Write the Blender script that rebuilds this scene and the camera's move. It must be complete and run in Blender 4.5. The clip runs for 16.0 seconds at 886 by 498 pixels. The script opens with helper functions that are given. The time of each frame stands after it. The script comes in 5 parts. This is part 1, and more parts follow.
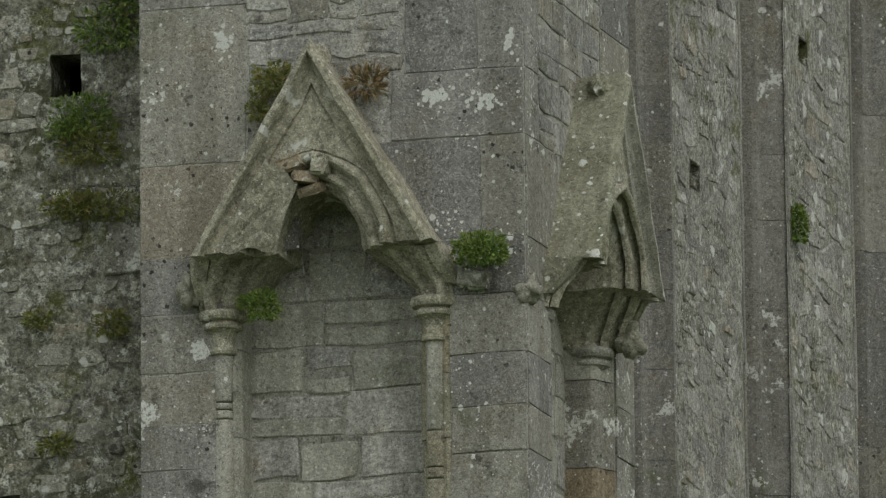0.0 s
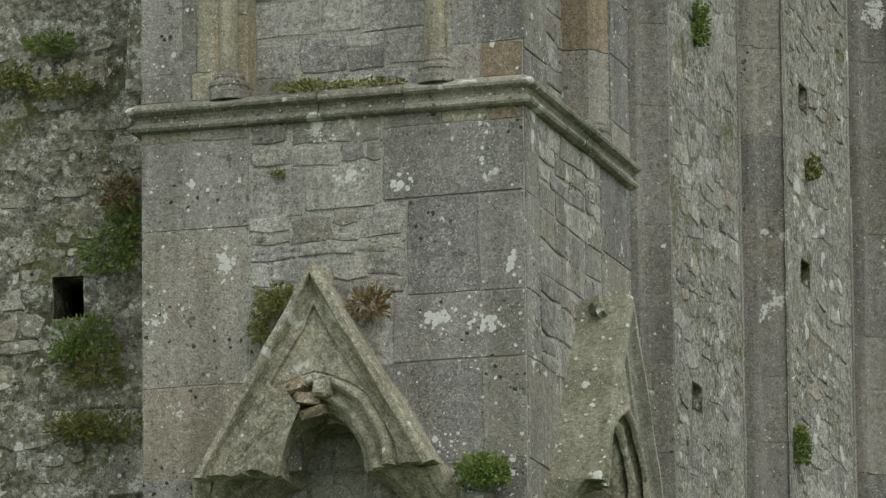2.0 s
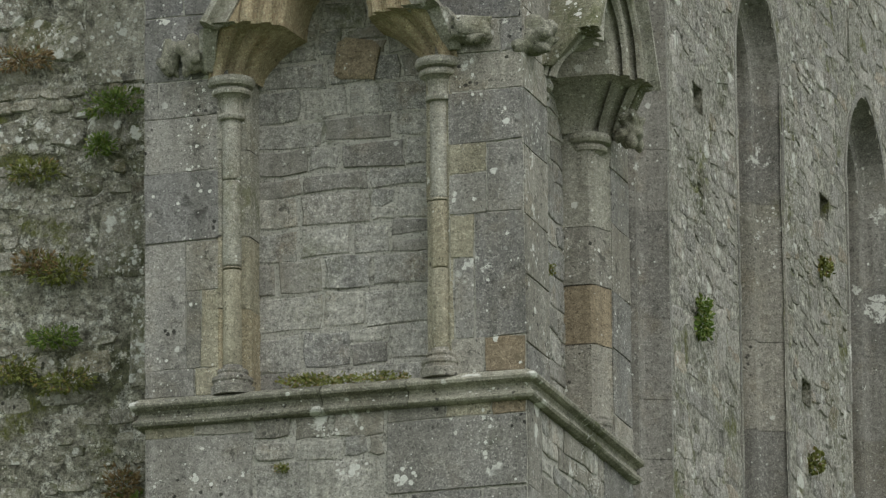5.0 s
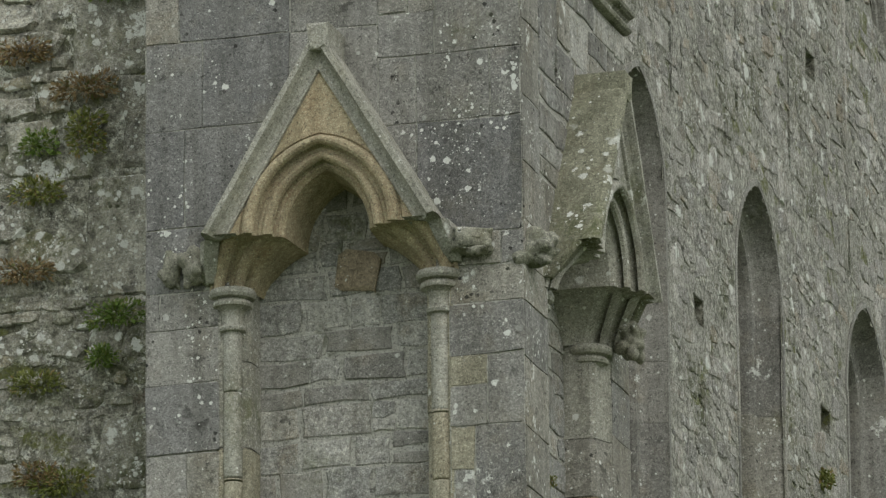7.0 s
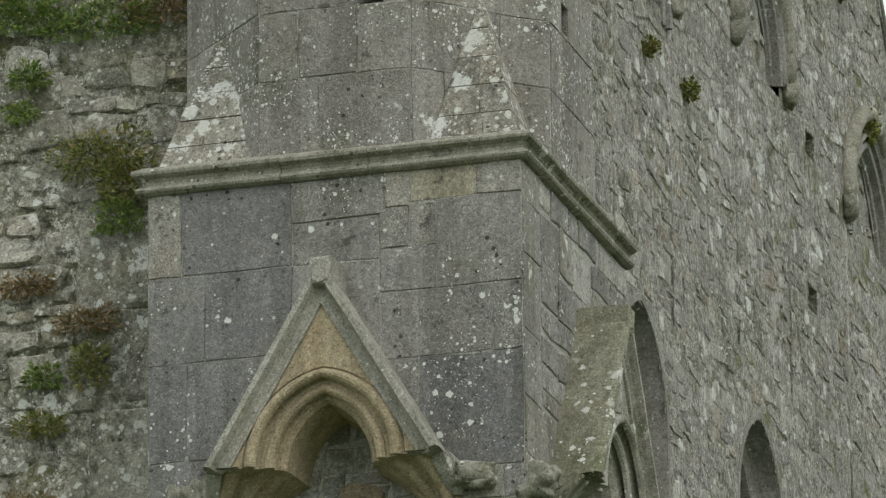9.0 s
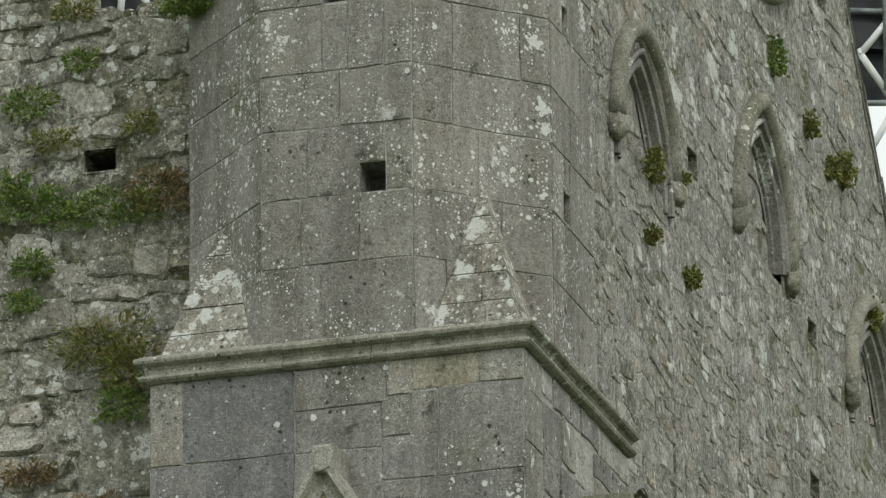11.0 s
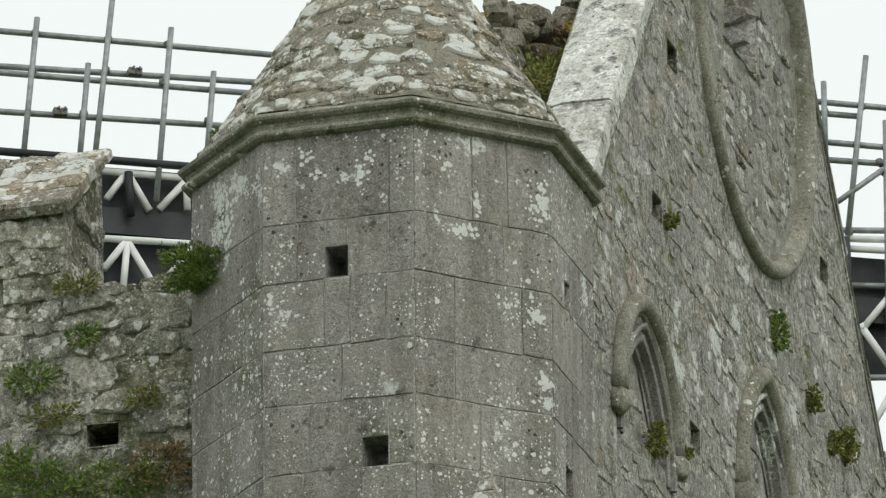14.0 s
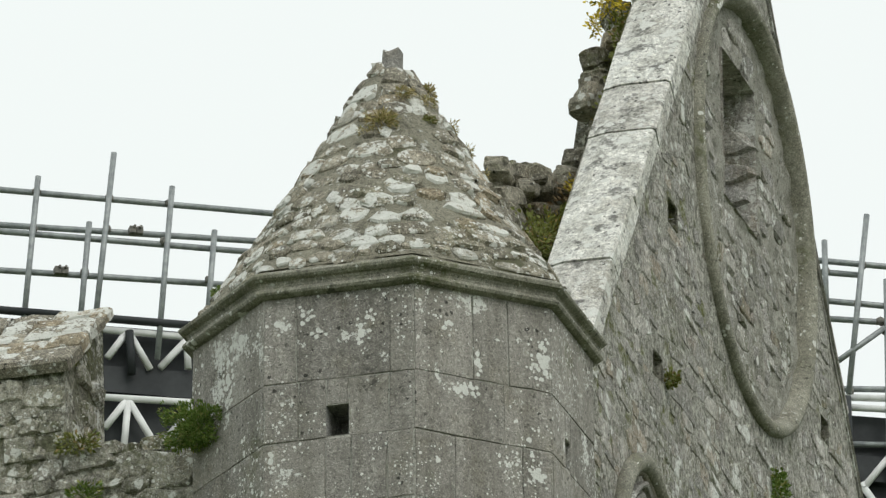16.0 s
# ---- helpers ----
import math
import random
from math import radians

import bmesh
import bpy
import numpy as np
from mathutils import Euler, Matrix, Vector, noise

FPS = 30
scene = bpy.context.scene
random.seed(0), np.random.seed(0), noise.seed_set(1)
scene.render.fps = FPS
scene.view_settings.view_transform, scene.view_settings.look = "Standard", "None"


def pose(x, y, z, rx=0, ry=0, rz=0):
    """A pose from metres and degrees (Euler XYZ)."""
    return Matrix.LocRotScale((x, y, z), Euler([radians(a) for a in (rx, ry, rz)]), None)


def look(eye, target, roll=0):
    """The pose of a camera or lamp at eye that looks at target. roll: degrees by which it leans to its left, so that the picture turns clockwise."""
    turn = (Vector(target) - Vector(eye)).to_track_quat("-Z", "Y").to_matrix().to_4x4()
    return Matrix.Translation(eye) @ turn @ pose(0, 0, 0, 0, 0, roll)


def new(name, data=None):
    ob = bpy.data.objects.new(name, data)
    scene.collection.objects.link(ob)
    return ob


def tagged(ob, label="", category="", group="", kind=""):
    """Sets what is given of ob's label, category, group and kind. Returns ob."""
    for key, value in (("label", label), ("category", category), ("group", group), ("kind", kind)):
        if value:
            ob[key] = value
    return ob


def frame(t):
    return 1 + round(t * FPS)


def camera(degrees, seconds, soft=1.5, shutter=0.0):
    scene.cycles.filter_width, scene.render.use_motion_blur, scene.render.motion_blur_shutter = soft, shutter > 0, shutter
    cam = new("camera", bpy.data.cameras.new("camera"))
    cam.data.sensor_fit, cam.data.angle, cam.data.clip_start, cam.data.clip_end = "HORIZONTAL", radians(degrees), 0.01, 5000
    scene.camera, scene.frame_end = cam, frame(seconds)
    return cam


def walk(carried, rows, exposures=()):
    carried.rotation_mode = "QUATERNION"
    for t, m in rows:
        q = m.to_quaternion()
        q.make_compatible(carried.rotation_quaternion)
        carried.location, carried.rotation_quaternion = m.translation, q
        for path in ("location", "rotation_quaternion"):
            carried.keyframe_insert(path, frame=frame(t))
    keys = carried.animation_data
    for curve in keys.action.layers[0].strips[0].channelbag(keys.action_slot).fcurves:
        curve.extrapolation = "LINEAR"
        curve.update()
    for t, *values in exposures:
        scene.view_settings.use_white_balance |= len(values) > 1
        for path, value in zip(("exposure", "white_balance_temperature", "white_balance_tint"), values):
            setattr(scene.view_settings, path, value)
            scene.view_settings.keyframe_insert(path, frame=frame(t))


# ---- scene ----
# camera: a long lens on a fixed tripod that tilts up the turret
cam = camera(5.905, 16.0, soft=1.3)
EYE = (10.376, -36.342, 1.6)
TILTS = [(0, 11.303, 16.519), (0.5, 11.638, 16.516), (1, 12.028, 16.517), (1.5, 12.431, 16.518), (2, 12.782, 16.519), (2.5, 13.13, 16.518), (3, 13.446, 16.519), (5.5, 15.085, 16.518), (6, 15.426, 16.515), (6.5, 15.772, 16.514), (7, 16.159, 16.512), (7.5, 16.579, 16.513), (8, 16.976, 16.514), (8.5, 17.354, 16.511), (9, 17.718, 16.512), (11.5, 19.282, 16.511), (12, 19.604, 16.508), (12.5, 19.915, 16.51), (13, 20.205, 16.512), (13.5, 20.521, 16.509), (14, 20.804, 16.511), (14.5, 21.078, 16.508), (15, 21.349, 16.505), (15.5, 21.6, 16.508), (16, 21.863, 16.505)]
walk(cam, [(t, Matrix.Translation(EYE) @ pose(0, 0, 0, 0, 0, yaw) @ pose(0, 0, 0, 90 + tilt) @ pose(0, 0, 0, 0, 0, -0.63)) for t, tilt, yaw in TILTS],
     exposures=[(0.0, -0.32), (0.5, -0.02), (1.5, -0.01), (3.0, 0.05), (5.5, 0.01), (9.0, 0.05), (16.0, 0.07)])

# ---- sky and light: a bright overcast day ----
world = bpy.data.worlds.new("overcast_sky")
world.use_nodes = True
scene.world = world
wn, wl = world.node_tree.nodes, world.node_tree.links
sky = wn.new("ShaderNodeTexSky")
sky.sky_type, sky.sun_disc, sky.sun_elevation, sky.sun_rotation = "NISHITA", False, radians(50), radians(120)
sky.air_density, sky.dust_density = 1.0, 6.0
veil = wn.new("ShaderNodeMix")
veil.data_type = "RGBA"
veil.inputs[0].default_value = 0.93
veil.inputs[7].default_value = (9.1, 9.6, 9.35, 1)
wl.new(sky.outputs[0], veil.inputs[6])
wl.new(veil.outputs[2], wn["Background"].inputs[0])
wn["Background"].inputs[1].default_value = 0.1
sun = new("sun", bpy.data.lights.new("sun", "SUN"))
sun.data.energy, sun.data.angle, sun.data.color = 0.7, radians(35), (1.0, 0.97, 0.92)
sun.matrix_world = look((14, -12, 30), (0, 2, 12))


# ---- the faces of the building ----
class Face:
    """A wall face: a runs along it, b is the height, d stands out of it."""

    def __init__(self, o, u, n):
        self.o, self.u, self.n = Vector(o), Vector(u), Vector(n)

    def __call__(self, a, b, d=0.0):
        return self.o + self.u * a + self.n * d + Vector((0, 0, b))


LEFT, EDGE = -1.862, -0.035
FRONT = Face((0, 0.07, 0), (1, 0, 0), (0, -1, 0))
SIDE = Face((EDGE, 0, 0), (0, 1, 0), (1, 0, 0))
GABLE = Face((-0.5, 0, 0), (0, 1, 0), (1, 0, 0))
NAVE = Face((0, 0.7, 0), (1, 0, 0), (0, -1, 0))
OCT_C, OCT_R = Vector((-0.932, 0.95, 0)), 0.901


def facet(k):
    """Facet k of the octagon; 0 looks like FRONT, 1 is the chamfer to its right. a runs from -half to half."""
    th = radians(-90 + 45 * k)
    n = Vector((math.cos(th), math.sin(th), 0))
    return Face(OCT_C + n * OCT_R, Vector((-n.y, n.x, 0)), n)


# white lichen crusts that stand out on the turret and the buttress: face, along, height, radius, tallness
CRUSTS = [(facet(k)(a, b), r, t) for k, a, b, r, t in (
    (0, -.287, 16.53, .06, .8), (0, -.165, 16.57, .05, 1.2), (0, -.095, 16.475, .045, .7), (0, .117, 16.45, .04, 2.0), (0, .16, 16.53, .03, 1.3), (0, -.337, 15.842, .022, 3.0),
    (1, -.194, 16.478, .04, 1.2), (1, -.027, 16.334, .034, 2.6), (1, .327, 16.396, .085, 1.3), (1, -.1, 16.176, .09, .5), (1, .149, 15.83, .04, 1.3))]
CRUSTS += [(facet(k)(a, b), r, t) for k, a, b, r, t in (
    (1, .287, 15.81, .06, 1.2), (1, -.398, 15.557, .024, 1.5), (1, .33, 15.49, .05, 1.6), (1, .344, 15.38, .04, 1.8), (1, .323, 15.035, .035, .9), (-1, .007, 16.403, .075, 2.3))]
CRUSTS_B = [(FRONT(a, b), r, t) for a, b, r, t in ((-.86, 10.60, .07, .7), (-.62, 10.53, .06, .9), (-.45, 9.89, .09, .6), (-.22, 9.87, .09, .7), (-1.46, 10.23, .05, 1.6), (-.1, 10.13, .04, 1.6), (-1.62, 10.6, .04, .9), (-1.63, 12.04, .04, 1.4), (-1.54, 12.04, .035, 1.0), (-.07, 13.38, .03, 3.0), (-.36, 11.83, .022, 1.2), (-.6, 9.35, .04, .8))]


# ---- materials ----
class Nodes:
    """A small helper to wire up one material."""

    def __init__(self, name):
        self.mat = bpy.data.materials.new(name)
        self.mat.use_nodes = True
        self.t = self.mat.node_tree
        self.bsdf = self.t.nodes["Principled BSDF"]
        self.pos = self.t.nodes.new("ShaderNodeNewGeometry")

    def link(self, a, b):
        self.t.links.new(a, b)

    def put(self, socket, v):
        if isinstance(v, (int, float, tuple)):
            socket.default_value = v
        else:
            self.link(v, socket)

    def noise(self, scale, detail=4.0, rough=0.55, stretch=None, dist=0.0):
        n = self.t.nodes.new("ShaderNodeTexNoise")
        n.inputs["Scale"].default_value, n.inputs["Detail"].default_value = scale, detail
        n.inputs["Roughness"].default_value, n.inputs["Distortion"].default_value = rough, dist
        if stretch:
            m = self.t.nodes.new("ShaderNodeMapping")
            m.inputs["Scale"].default_value = stretch
            self.link(self.pos.outputs["Position"], m.inputs[0])
            self.link(m.outputs[0], n.inputs["Vector"])
        else:
            self.link(self.pos.outputs["Position"], n.inputs["Vector"])
        return n.outputs[0]

    def cells(self, scale):
        v = self.t.nodes.new("ShaderNodeTexVoronoi")
        v.inputs["Scale"].default_value = scale
        self.link(self.pos.outputs["Position"], v.inputs["Vector"])
        return v.outputs["Distance"], v.outputs["Color"]

    def step(self, v, lo, hi, a=0.0, b=1.0):
        r = self.t.nodes.new("ShaderNodeMapRange")
        r.interpolation_type = "SMOOTHSTEP"
        self.put(r.inputs[0], v)
        for i, k in enumerate((lo, hi, a, b)):
            r.inputs[i + 1].default_value = k
        return r.outputs[0]

    def calc(self, op, a, b=0.0):
        m = self.t.nodes.new("ShaderNodeMath")
        m.operation = op
        self.put(m.inputs[0], a), self.put(m.inputs[1], b)
        return m.outputs[0]

    def mix(self, f, a, b, how="MIX"):
        m = self.t.nodes.new("ShaderNodeMix")
        m.data_type, m.blend_type = "RGBA", how
        for i, v in ((0, f), (6, a), (7, b)):
            self.put(m.inputs[i], v if not (isinstance(v, tuple) and len(v) == 3) else (*v, 1.0))
        return m.outputs[2]

    def done(self, colour, rough=0.9, height=None, strength=0.5, distance=0.01, metal=0.0):
        self.put(self.bsdf.inputs["Base Color"], colour if not (isinstance(colour, tuple) and len(colour) == 3) else (*colour, 1.0))
        self.put(self.bsdf.inputs["Roughness"], rough)
        self.bsdf.inputs["Metallic"].default_value = metal
        self.bsdf.inputs["Specular IOR Level"].default_value = 0.25 if not metal else 0.5
        if height is not None:
            b = self.t.nodes.new("ShaderNodeBump")
            b.inputs["Strength"].default_value, b.inputs["Distance"].default_value = strength, distance
            self.link(height, b.inputs["Height"])
            self.link(b.outputs[0], self.bsdf.inputs["Normal"])
        return self.mat


def stone(name, dark, light, warm, lichen=0.5, spots=0.5, moss=0.2, black=0.3, island=False, relief=0.6, vary=0.5, warm_share=0.15, pits=0.0, crust=1.0, pale=0.0, sheets=0.0, patches=()):
    """Weathered stone: two tones, a share of warm stones, grain, pale lichen blotches and spots, green growth and black crust."""
    n = Nodes(name)
    if island:
        rnd = n.pos.outputs["Random Per Island"]
    else:
        rnd = n.t.nodes.new("ShaderNodeObjectInfo").outputs["Random"]
    dark, light, warm = (tuple(min(.8, c * k) for c, k in zip(q, (1.58, 1.535, 1.535))) for q in (dark, light, warm))
    big, mid, fine = n.noise(1.7, 3), n.noise(9, 8, 0.68), n.noise(70, 6, 0.75)
    tone = n.calc("ADD", n.calc("MULTIPLY", rnd, vary), n.calc("MULTIPLY", mid, 1.0 - vary))
    col = n.mix(n.step(tone, 0.2, 0.8), dark, light)
    other = n.calc("FRACT", n.calc("MULTIPLY", rnd, 7.31))
    col = n.mix(n.calc("MULTIPLY", n.step(other, 1.0 - warm_share, 1.0 - warm_share + 0.04), 0.5), col, warm)
    col = n.mix(n.step(n.noise(4.3, 6, 0.65), 0.5, 0.72, 0, 0.5), col, tuple(c * 0.66 + 0.02 for c in warm))
    # grain: pale flecks and dark pores
    col = n.mix(n.step(fine, 0.52, 0.64, 0, 0.62), col, tuple(min(.75, c * 1.7) for c in light))
    col = n.mix(n.step(n.noise(95, 4, 0.7), 0.46, 0.37, 0, 0.7), col, tuple(c * 0.3 for c in dark))
    col = n.mix(n.step(n.noise(170, 3, 0.7), 0.54, 0.62, 0, 0.5), col, tuple(min(.75, c * 2.0) for c in light))
    if black:
        col = n.mix(n.step(n.noise(6.5, 9, 0.75), 0.63 - 0.12 * black, 0.7 - 0.1 * black, 0, 0.7), col, (0.05, 0.05, 0.045))
        dk, ck = n.cells(19)
        specks = n.calc("MULTIPLY", n.step(n.calc("ADD", dk, n.calc("MULTIPLY", fine, 0.5)), 0.46, 0.4), n.step(n.noise(2.9, 4), 0.5, 0.6))
        col = n.mix(n.calc("MULTIPLY", specks, min(0.9, 2.4 * black)), col, (0.035, 0.035, 0.032))
    if moss:
        patch = n.calc("MULTIPLY", n.step(big, 0.62 - 0.25 * moss, 0.8 - 0.2 * moss), n.step(n.noise(22, 7, 0.75), 0.4, 0.6))
        col = n.mix(n.calc("MULTIPLY", patch, 0.8), col, (0.1, 0.112, 0.045))
    streak = n.noise(7, 5, 0.6, (1.0, 1.0, 0.13))
    col = n.mix(1.0, col, n.mix(n.step(streak, 0.36, 0.62), (0.83, 0.83, 0.81), (1.13, 1.13, 1.13)), "MULTIPLY")
    crumb = n.noise(30, 9, 0.82)
    col = n.mix(1.0, col, n.mix(n.step(crumb, 0.32, 0.68), (1 - .5 * crust, 1 - .5 * crust, 1 - .51 * crust), (1 + .42 * crust, 1 + .42 * crust, 1 + .4 * crust)), "MULTIPLY")
    if lichen:
        edge = n.calc("ADD", n.calc("MULTIPLY", n.noise(26, 8, 0.75), 0.75), n.calc("MULTIPLY", n.noise(7, 4), 0.45))
        crusts = None
        for scale, share, size in ((5.5, 0.2, 0.64), (11.0, 0.26, 0.62), (21.0, 0.24, 0.58)):
            d0, c0 = n.cells(scale)
            one = n.calc("MULTIPLY", n.step(n.calc("ADD", d0, edge), size + 0.24, size + 0.19), n.step(c0, share * lichen + 0.30, share * lichen + 0.28))
            crusts = one if crusts is None else n.calc("MAXIMUM", crusts, one)
        crusts = n.calc("MULTIPLY", crusts, n.step(n.calc("ADD", n.calc("MULTIPLY", n.noise(1.2, 3), 0.65), n.calc("MULTIPLY", n.noise(5, 4), 0.35)), 0.57 - 0.15 * lichen, 0.6 - 0.15 * lichen))
        crusts = n.calc("MULTIPLY", crusts, n.step(fine, 0.34, 0.5, 0.25, 1.0))
        col = n.mix(n.calc("MULTIPLY", crusts, 0.92), col, n.mix(mid, (0.6, 0.61, 0.56), (0.86, 0.87, 0.83)))
    if pale:
        # some stones are crusted nearly all over
        lucky = n.step(n.calc("FRACT", n.calc("MULTIPLY", rnd, 13.7)), 1.0 - pale, 1.03 - pale)
        cover = n.calc("MULTIPLY", lucky, n.step(n.calc("ADD", n.calc("MULTIPLY", n.noise(14, 8, 0.75), 0.8), n.calc("MULTIPLY", n.noise(4, 3), 0.2)), 0.46, 0.5))
        col = n.mix(n.calc("MULTIPLY", cover, n.step(fine, 0.3, 0.5, 0.5, 0.95)), col, (0.72, 0.73, 0.68))
    if sheets:
        # a few broad white crusts, more of them high up
        z = n.t.nodes.new("ShaderNodeSeparateXYZ")
        n.link(n.pos.outputs["Position"], z.inputs[0])
        grow = n.calc("ADD", n.noise(4.6, 10, 0.66), n.calc("MULTIPLY", n.step(n.noise(1.1, 2), 0.44, 0.62), 0.1))
        grow = n.calc("ADD", grow, n.step(z.outputs[2], 14.9, 16.7, 0.0, 0.085))
        cover = n.calc("MULTIPLY", n.step(grow, 0.73 - 0.05 * sheets, 0.75 - 0.05 * sheets), n.step(n.noise(48, 5, 0.75), 0.43, 0.5, 0.08, 1.0))
        col = n.mix(n.calc("MULTIPLY", cover, 0.93), col, n.mix(mid, (0.6, 0.61, 0.57), (0.86, 0.87, 0.83)))
    if spots:
        # round white lichens in colonies, and a few strays
        colony = n.step(n.calc("ADD", n.calc("MULTIPLY", n.noise(1.7, 2), 0.6), n.calc("MULTIPLY", n.noise(5.5, 3), 0.4)), 0.6 - 0.08 * spots, 0.68 - 0.08 * spots)
        dots = None
        for scale, size, keep in ((17, 0.36, 0.45), (33, 0.38, 0.5), (60, 0.42, 0.52)):
            d, c = n.cells(scale)
            ch = n.t.nodes.new("ShaderNodeSeparateColor")
            n.link(c, ch.inputs[0])
            wide = n.calc("MULTIPLY", ch.outputs[1], 0.55 * size)
            wob = n.calc("ADD", n.calc("ADD", d, wide), n.calc("MULTIPLY", n.noise(2.6 * scale, 5, 0.75), 0.62))
            here = n.step(n.calc("SUBTRACT", ch.outputs[0], n.calc("MULTIPLY", colony, keep * min(1.2, 0.4 + 0.6 * spots))), 0.05, 0.02)
            one = n.calc("MULTIPLY", n.step(wob, size + 0.27, size + 0.21), here)
            dots = one if dots is None else n.calc("MAXIMUM", dots, one)
        col = n.mix(n.calc("MULTIPLY", dots, n.step(fine, 0.3, 0.46, 0.55, 0.96)), col, n.mix(mid, (0.64, 0.65, 0.61), (0.86, 0.87, 0.83)))
    if patches:
        # single large crusts: centre, radius, and how much taller than wide
        near = None
        for c, r, tall in patches:
            vm = [n.t.nodes.new("ShaderNodeVectorMath") for _ in range(3)]
            vm[0].operation, vm[1].operation, vm[2].operation = "SUBTRACT", "MULTIPLY", "LENGTH"
            n.link(n.pos.outputs["Position"], vm[0].inputs[0])
            vm[0].inputs[1].default_value, vm[1].inputs[1].default_value = tuple(c), (1 / r, 1 / r, 1 / (r * tall))
            n.link(vm[0].outputs[0], vm[1].inputs[0]), n.link(vm[1].outputs[0], vm[2].inputs[0])
            near = vm[2].outputs["Value"] if near is None else n.calc("MINIMUM", near, vm[2].outputs["Value"])
        dv, cv = n.cells(34)
        ragged = n.calc("ADD", n.calc("ADD", n.calc("MULTIPLY", near, 0.42), n.calc("MULTIPLY", dv, 0.85)), n.calc("MULTIPLY", n.calc("ADD", n.noise(15, 8, 0.75), n.noise(55, 5, 0.75)), 0.55))
        cover = n.calc("MULTIPLY", n.calc("MULTIPLY", n.step(ragged, 1.25, 1.18), n.step(near, 2.0, 1.9)), n.step(fine, 0.32, 0.48, 0.45, 0.97))
        col = n.mix(cover, col, n.mix(mid, (0.62, 0.63, 0.59), (0.84, 0.85, 0.81)))
    h = n.calc("ADD", n.calc("MULTIPLY", mid, 1.3), n.calc("MULTIPLY", fine, 0.6))
    if pits:
        d3, c3 = n.cells(30)
        h = n.calc("SUBTRACT", h, n.calc("MULTIPLY", n.step(d3, 0.22, 0.1), pits))
    return n.done(col, 0.93, h, relief, 0.012)


GREY, GREY2 = (0.104, 0.106, 0.104), (0.204, 0.204, 0.19)
ashlar = stone("grey_ashlar", GREY, GREY2, (0.22, 0.2, 0.15), 0.1, 1.0, 0.25, 0.45, relief=0.55, warm_share=0.03, pits=0.5, crust=0.5, vary=0.28, sheets=0.3, patches=CRUSTS_B)
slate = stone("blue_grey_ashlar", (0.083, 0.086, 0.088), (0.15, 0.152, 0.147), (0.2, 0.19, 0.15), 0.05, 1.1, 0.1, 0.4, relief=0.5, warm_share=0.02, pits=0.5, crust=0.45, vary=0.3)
ashlar_pale = stone("pale_weathered_ashlar", (0.138, 0.138, 0.127), (0.214, 0.21, 0.187), (0.23, 0.195, 0.125), 0.3, 0.8, 0.3, 0.38, relief=0.7, warm_share=0.03, pits=0.6, crust=0.6, vary=0.4, sheets=0.9, patches=CRUSTS_B)
turret_stone = stone("turret_ashlar", (0.132, 0.13, 0.12), (0.208, 0.204, 0.186), (0.2, 0.185, 0.13), 0.2, 1.5, 0.3, 0.35, relief=0.6, warm_share=0.05, pits=0.5, crust=0.5, vary=0.35, sheets=0.45, patches=CRUSTS)
buff = stone("buff_sandstone", (0.215, 0.182, 0.127), (0.315, 0.26, 0.175), (0.3, 0.19, 0.105), 0.0, 0.0, 0.05, 0.05, relief=0.45, vary=0.2, warm_share=0.1, crust=0.45)
rust = stone("rusty_brown_stone", (0.135, 0.112, 0.08), (0.205, 0.175, 0.128), (0.2, 0.145, 0.085), 0.1, 0.2, 0.1, 0.3, relief=0.6, vary=0.3, warm_share=0.2, crust=0.6)
worn = stone("worn_olive_stone", (0.178, 0.174, 0.137), (0.285, 0.275, 0.216), (0.24, 0.21, 0.13), 0.12, 0.5, 0.35, 0.12, relief=0.7, vary=0.2, warm_share=0.05)
hood_stone = stone("grey_hood_stone", (0.17, 0.172, 0.155), (0.26, 0.26, 0.225), (0.22, 0.2, 0.13), 0.1, 0.2, 0.45, 0.1, relief=0.4, vary=0.25, warm_share=0.02, crust=0.5)
string_stone = stone("string_course_stone", (0.128, 0.131, 0.11), (0.206, 0.206, 0.172), (0.18, 0.165, 0.11), 0.3, 0.4, 0.5, 0.3, relief=0.5, warm_share=0.02, crust=0.5)
straw = stone("straw_coloured_stone", (0.17, 0.163, 0.126), (0.245, 0.235, 0.185), (0.22, 0.18, 0.11), 0.05, 0.3, 0.3, 0.25, relief=0.6, vary=0.35, warm_share=0.1, crust=0.6)
infill = stone("infill_stone", (0.16, 0.163, 0.158), (0.285, 0.286, 0.265), (0.28, 0.215, 0.13), 0.0, 0.0, 0.15, 0.15, relief=0.8, vary=0.55, warm_share=0.015, patches=CRUSTS_B[:2])
rubble_dark = stone("mossy_rubble", (0.145, 0.142, 0.122), (0.31, 0.303, 0.26), (0.22, 0.19, 0.12), 1.15, 0.9, 0.85, 0.6, relief=1.0, vary=0.3, sheets=1.1)
rubble_dark_far = stone("mossy_rubble_joined", (0.145, 0.142, 0.122), (0.31, 0.303, 0.26), (0.22, 0.19, 0.12), 1.15, 0.9, 0.85, 0.6, island=True, relief=1.0, vary=0.3, sheets=1.1)
rubble = stone("gable_rubble", (0.16, 0.157, 0.147), (0.3, 0.294, 0.273), (0.25, 0.2, 0.135), 0.6, 0.8, 0.6, 0.45, relief=1.0, vary=0.55, warm_share=0.1, sheets=0.25)
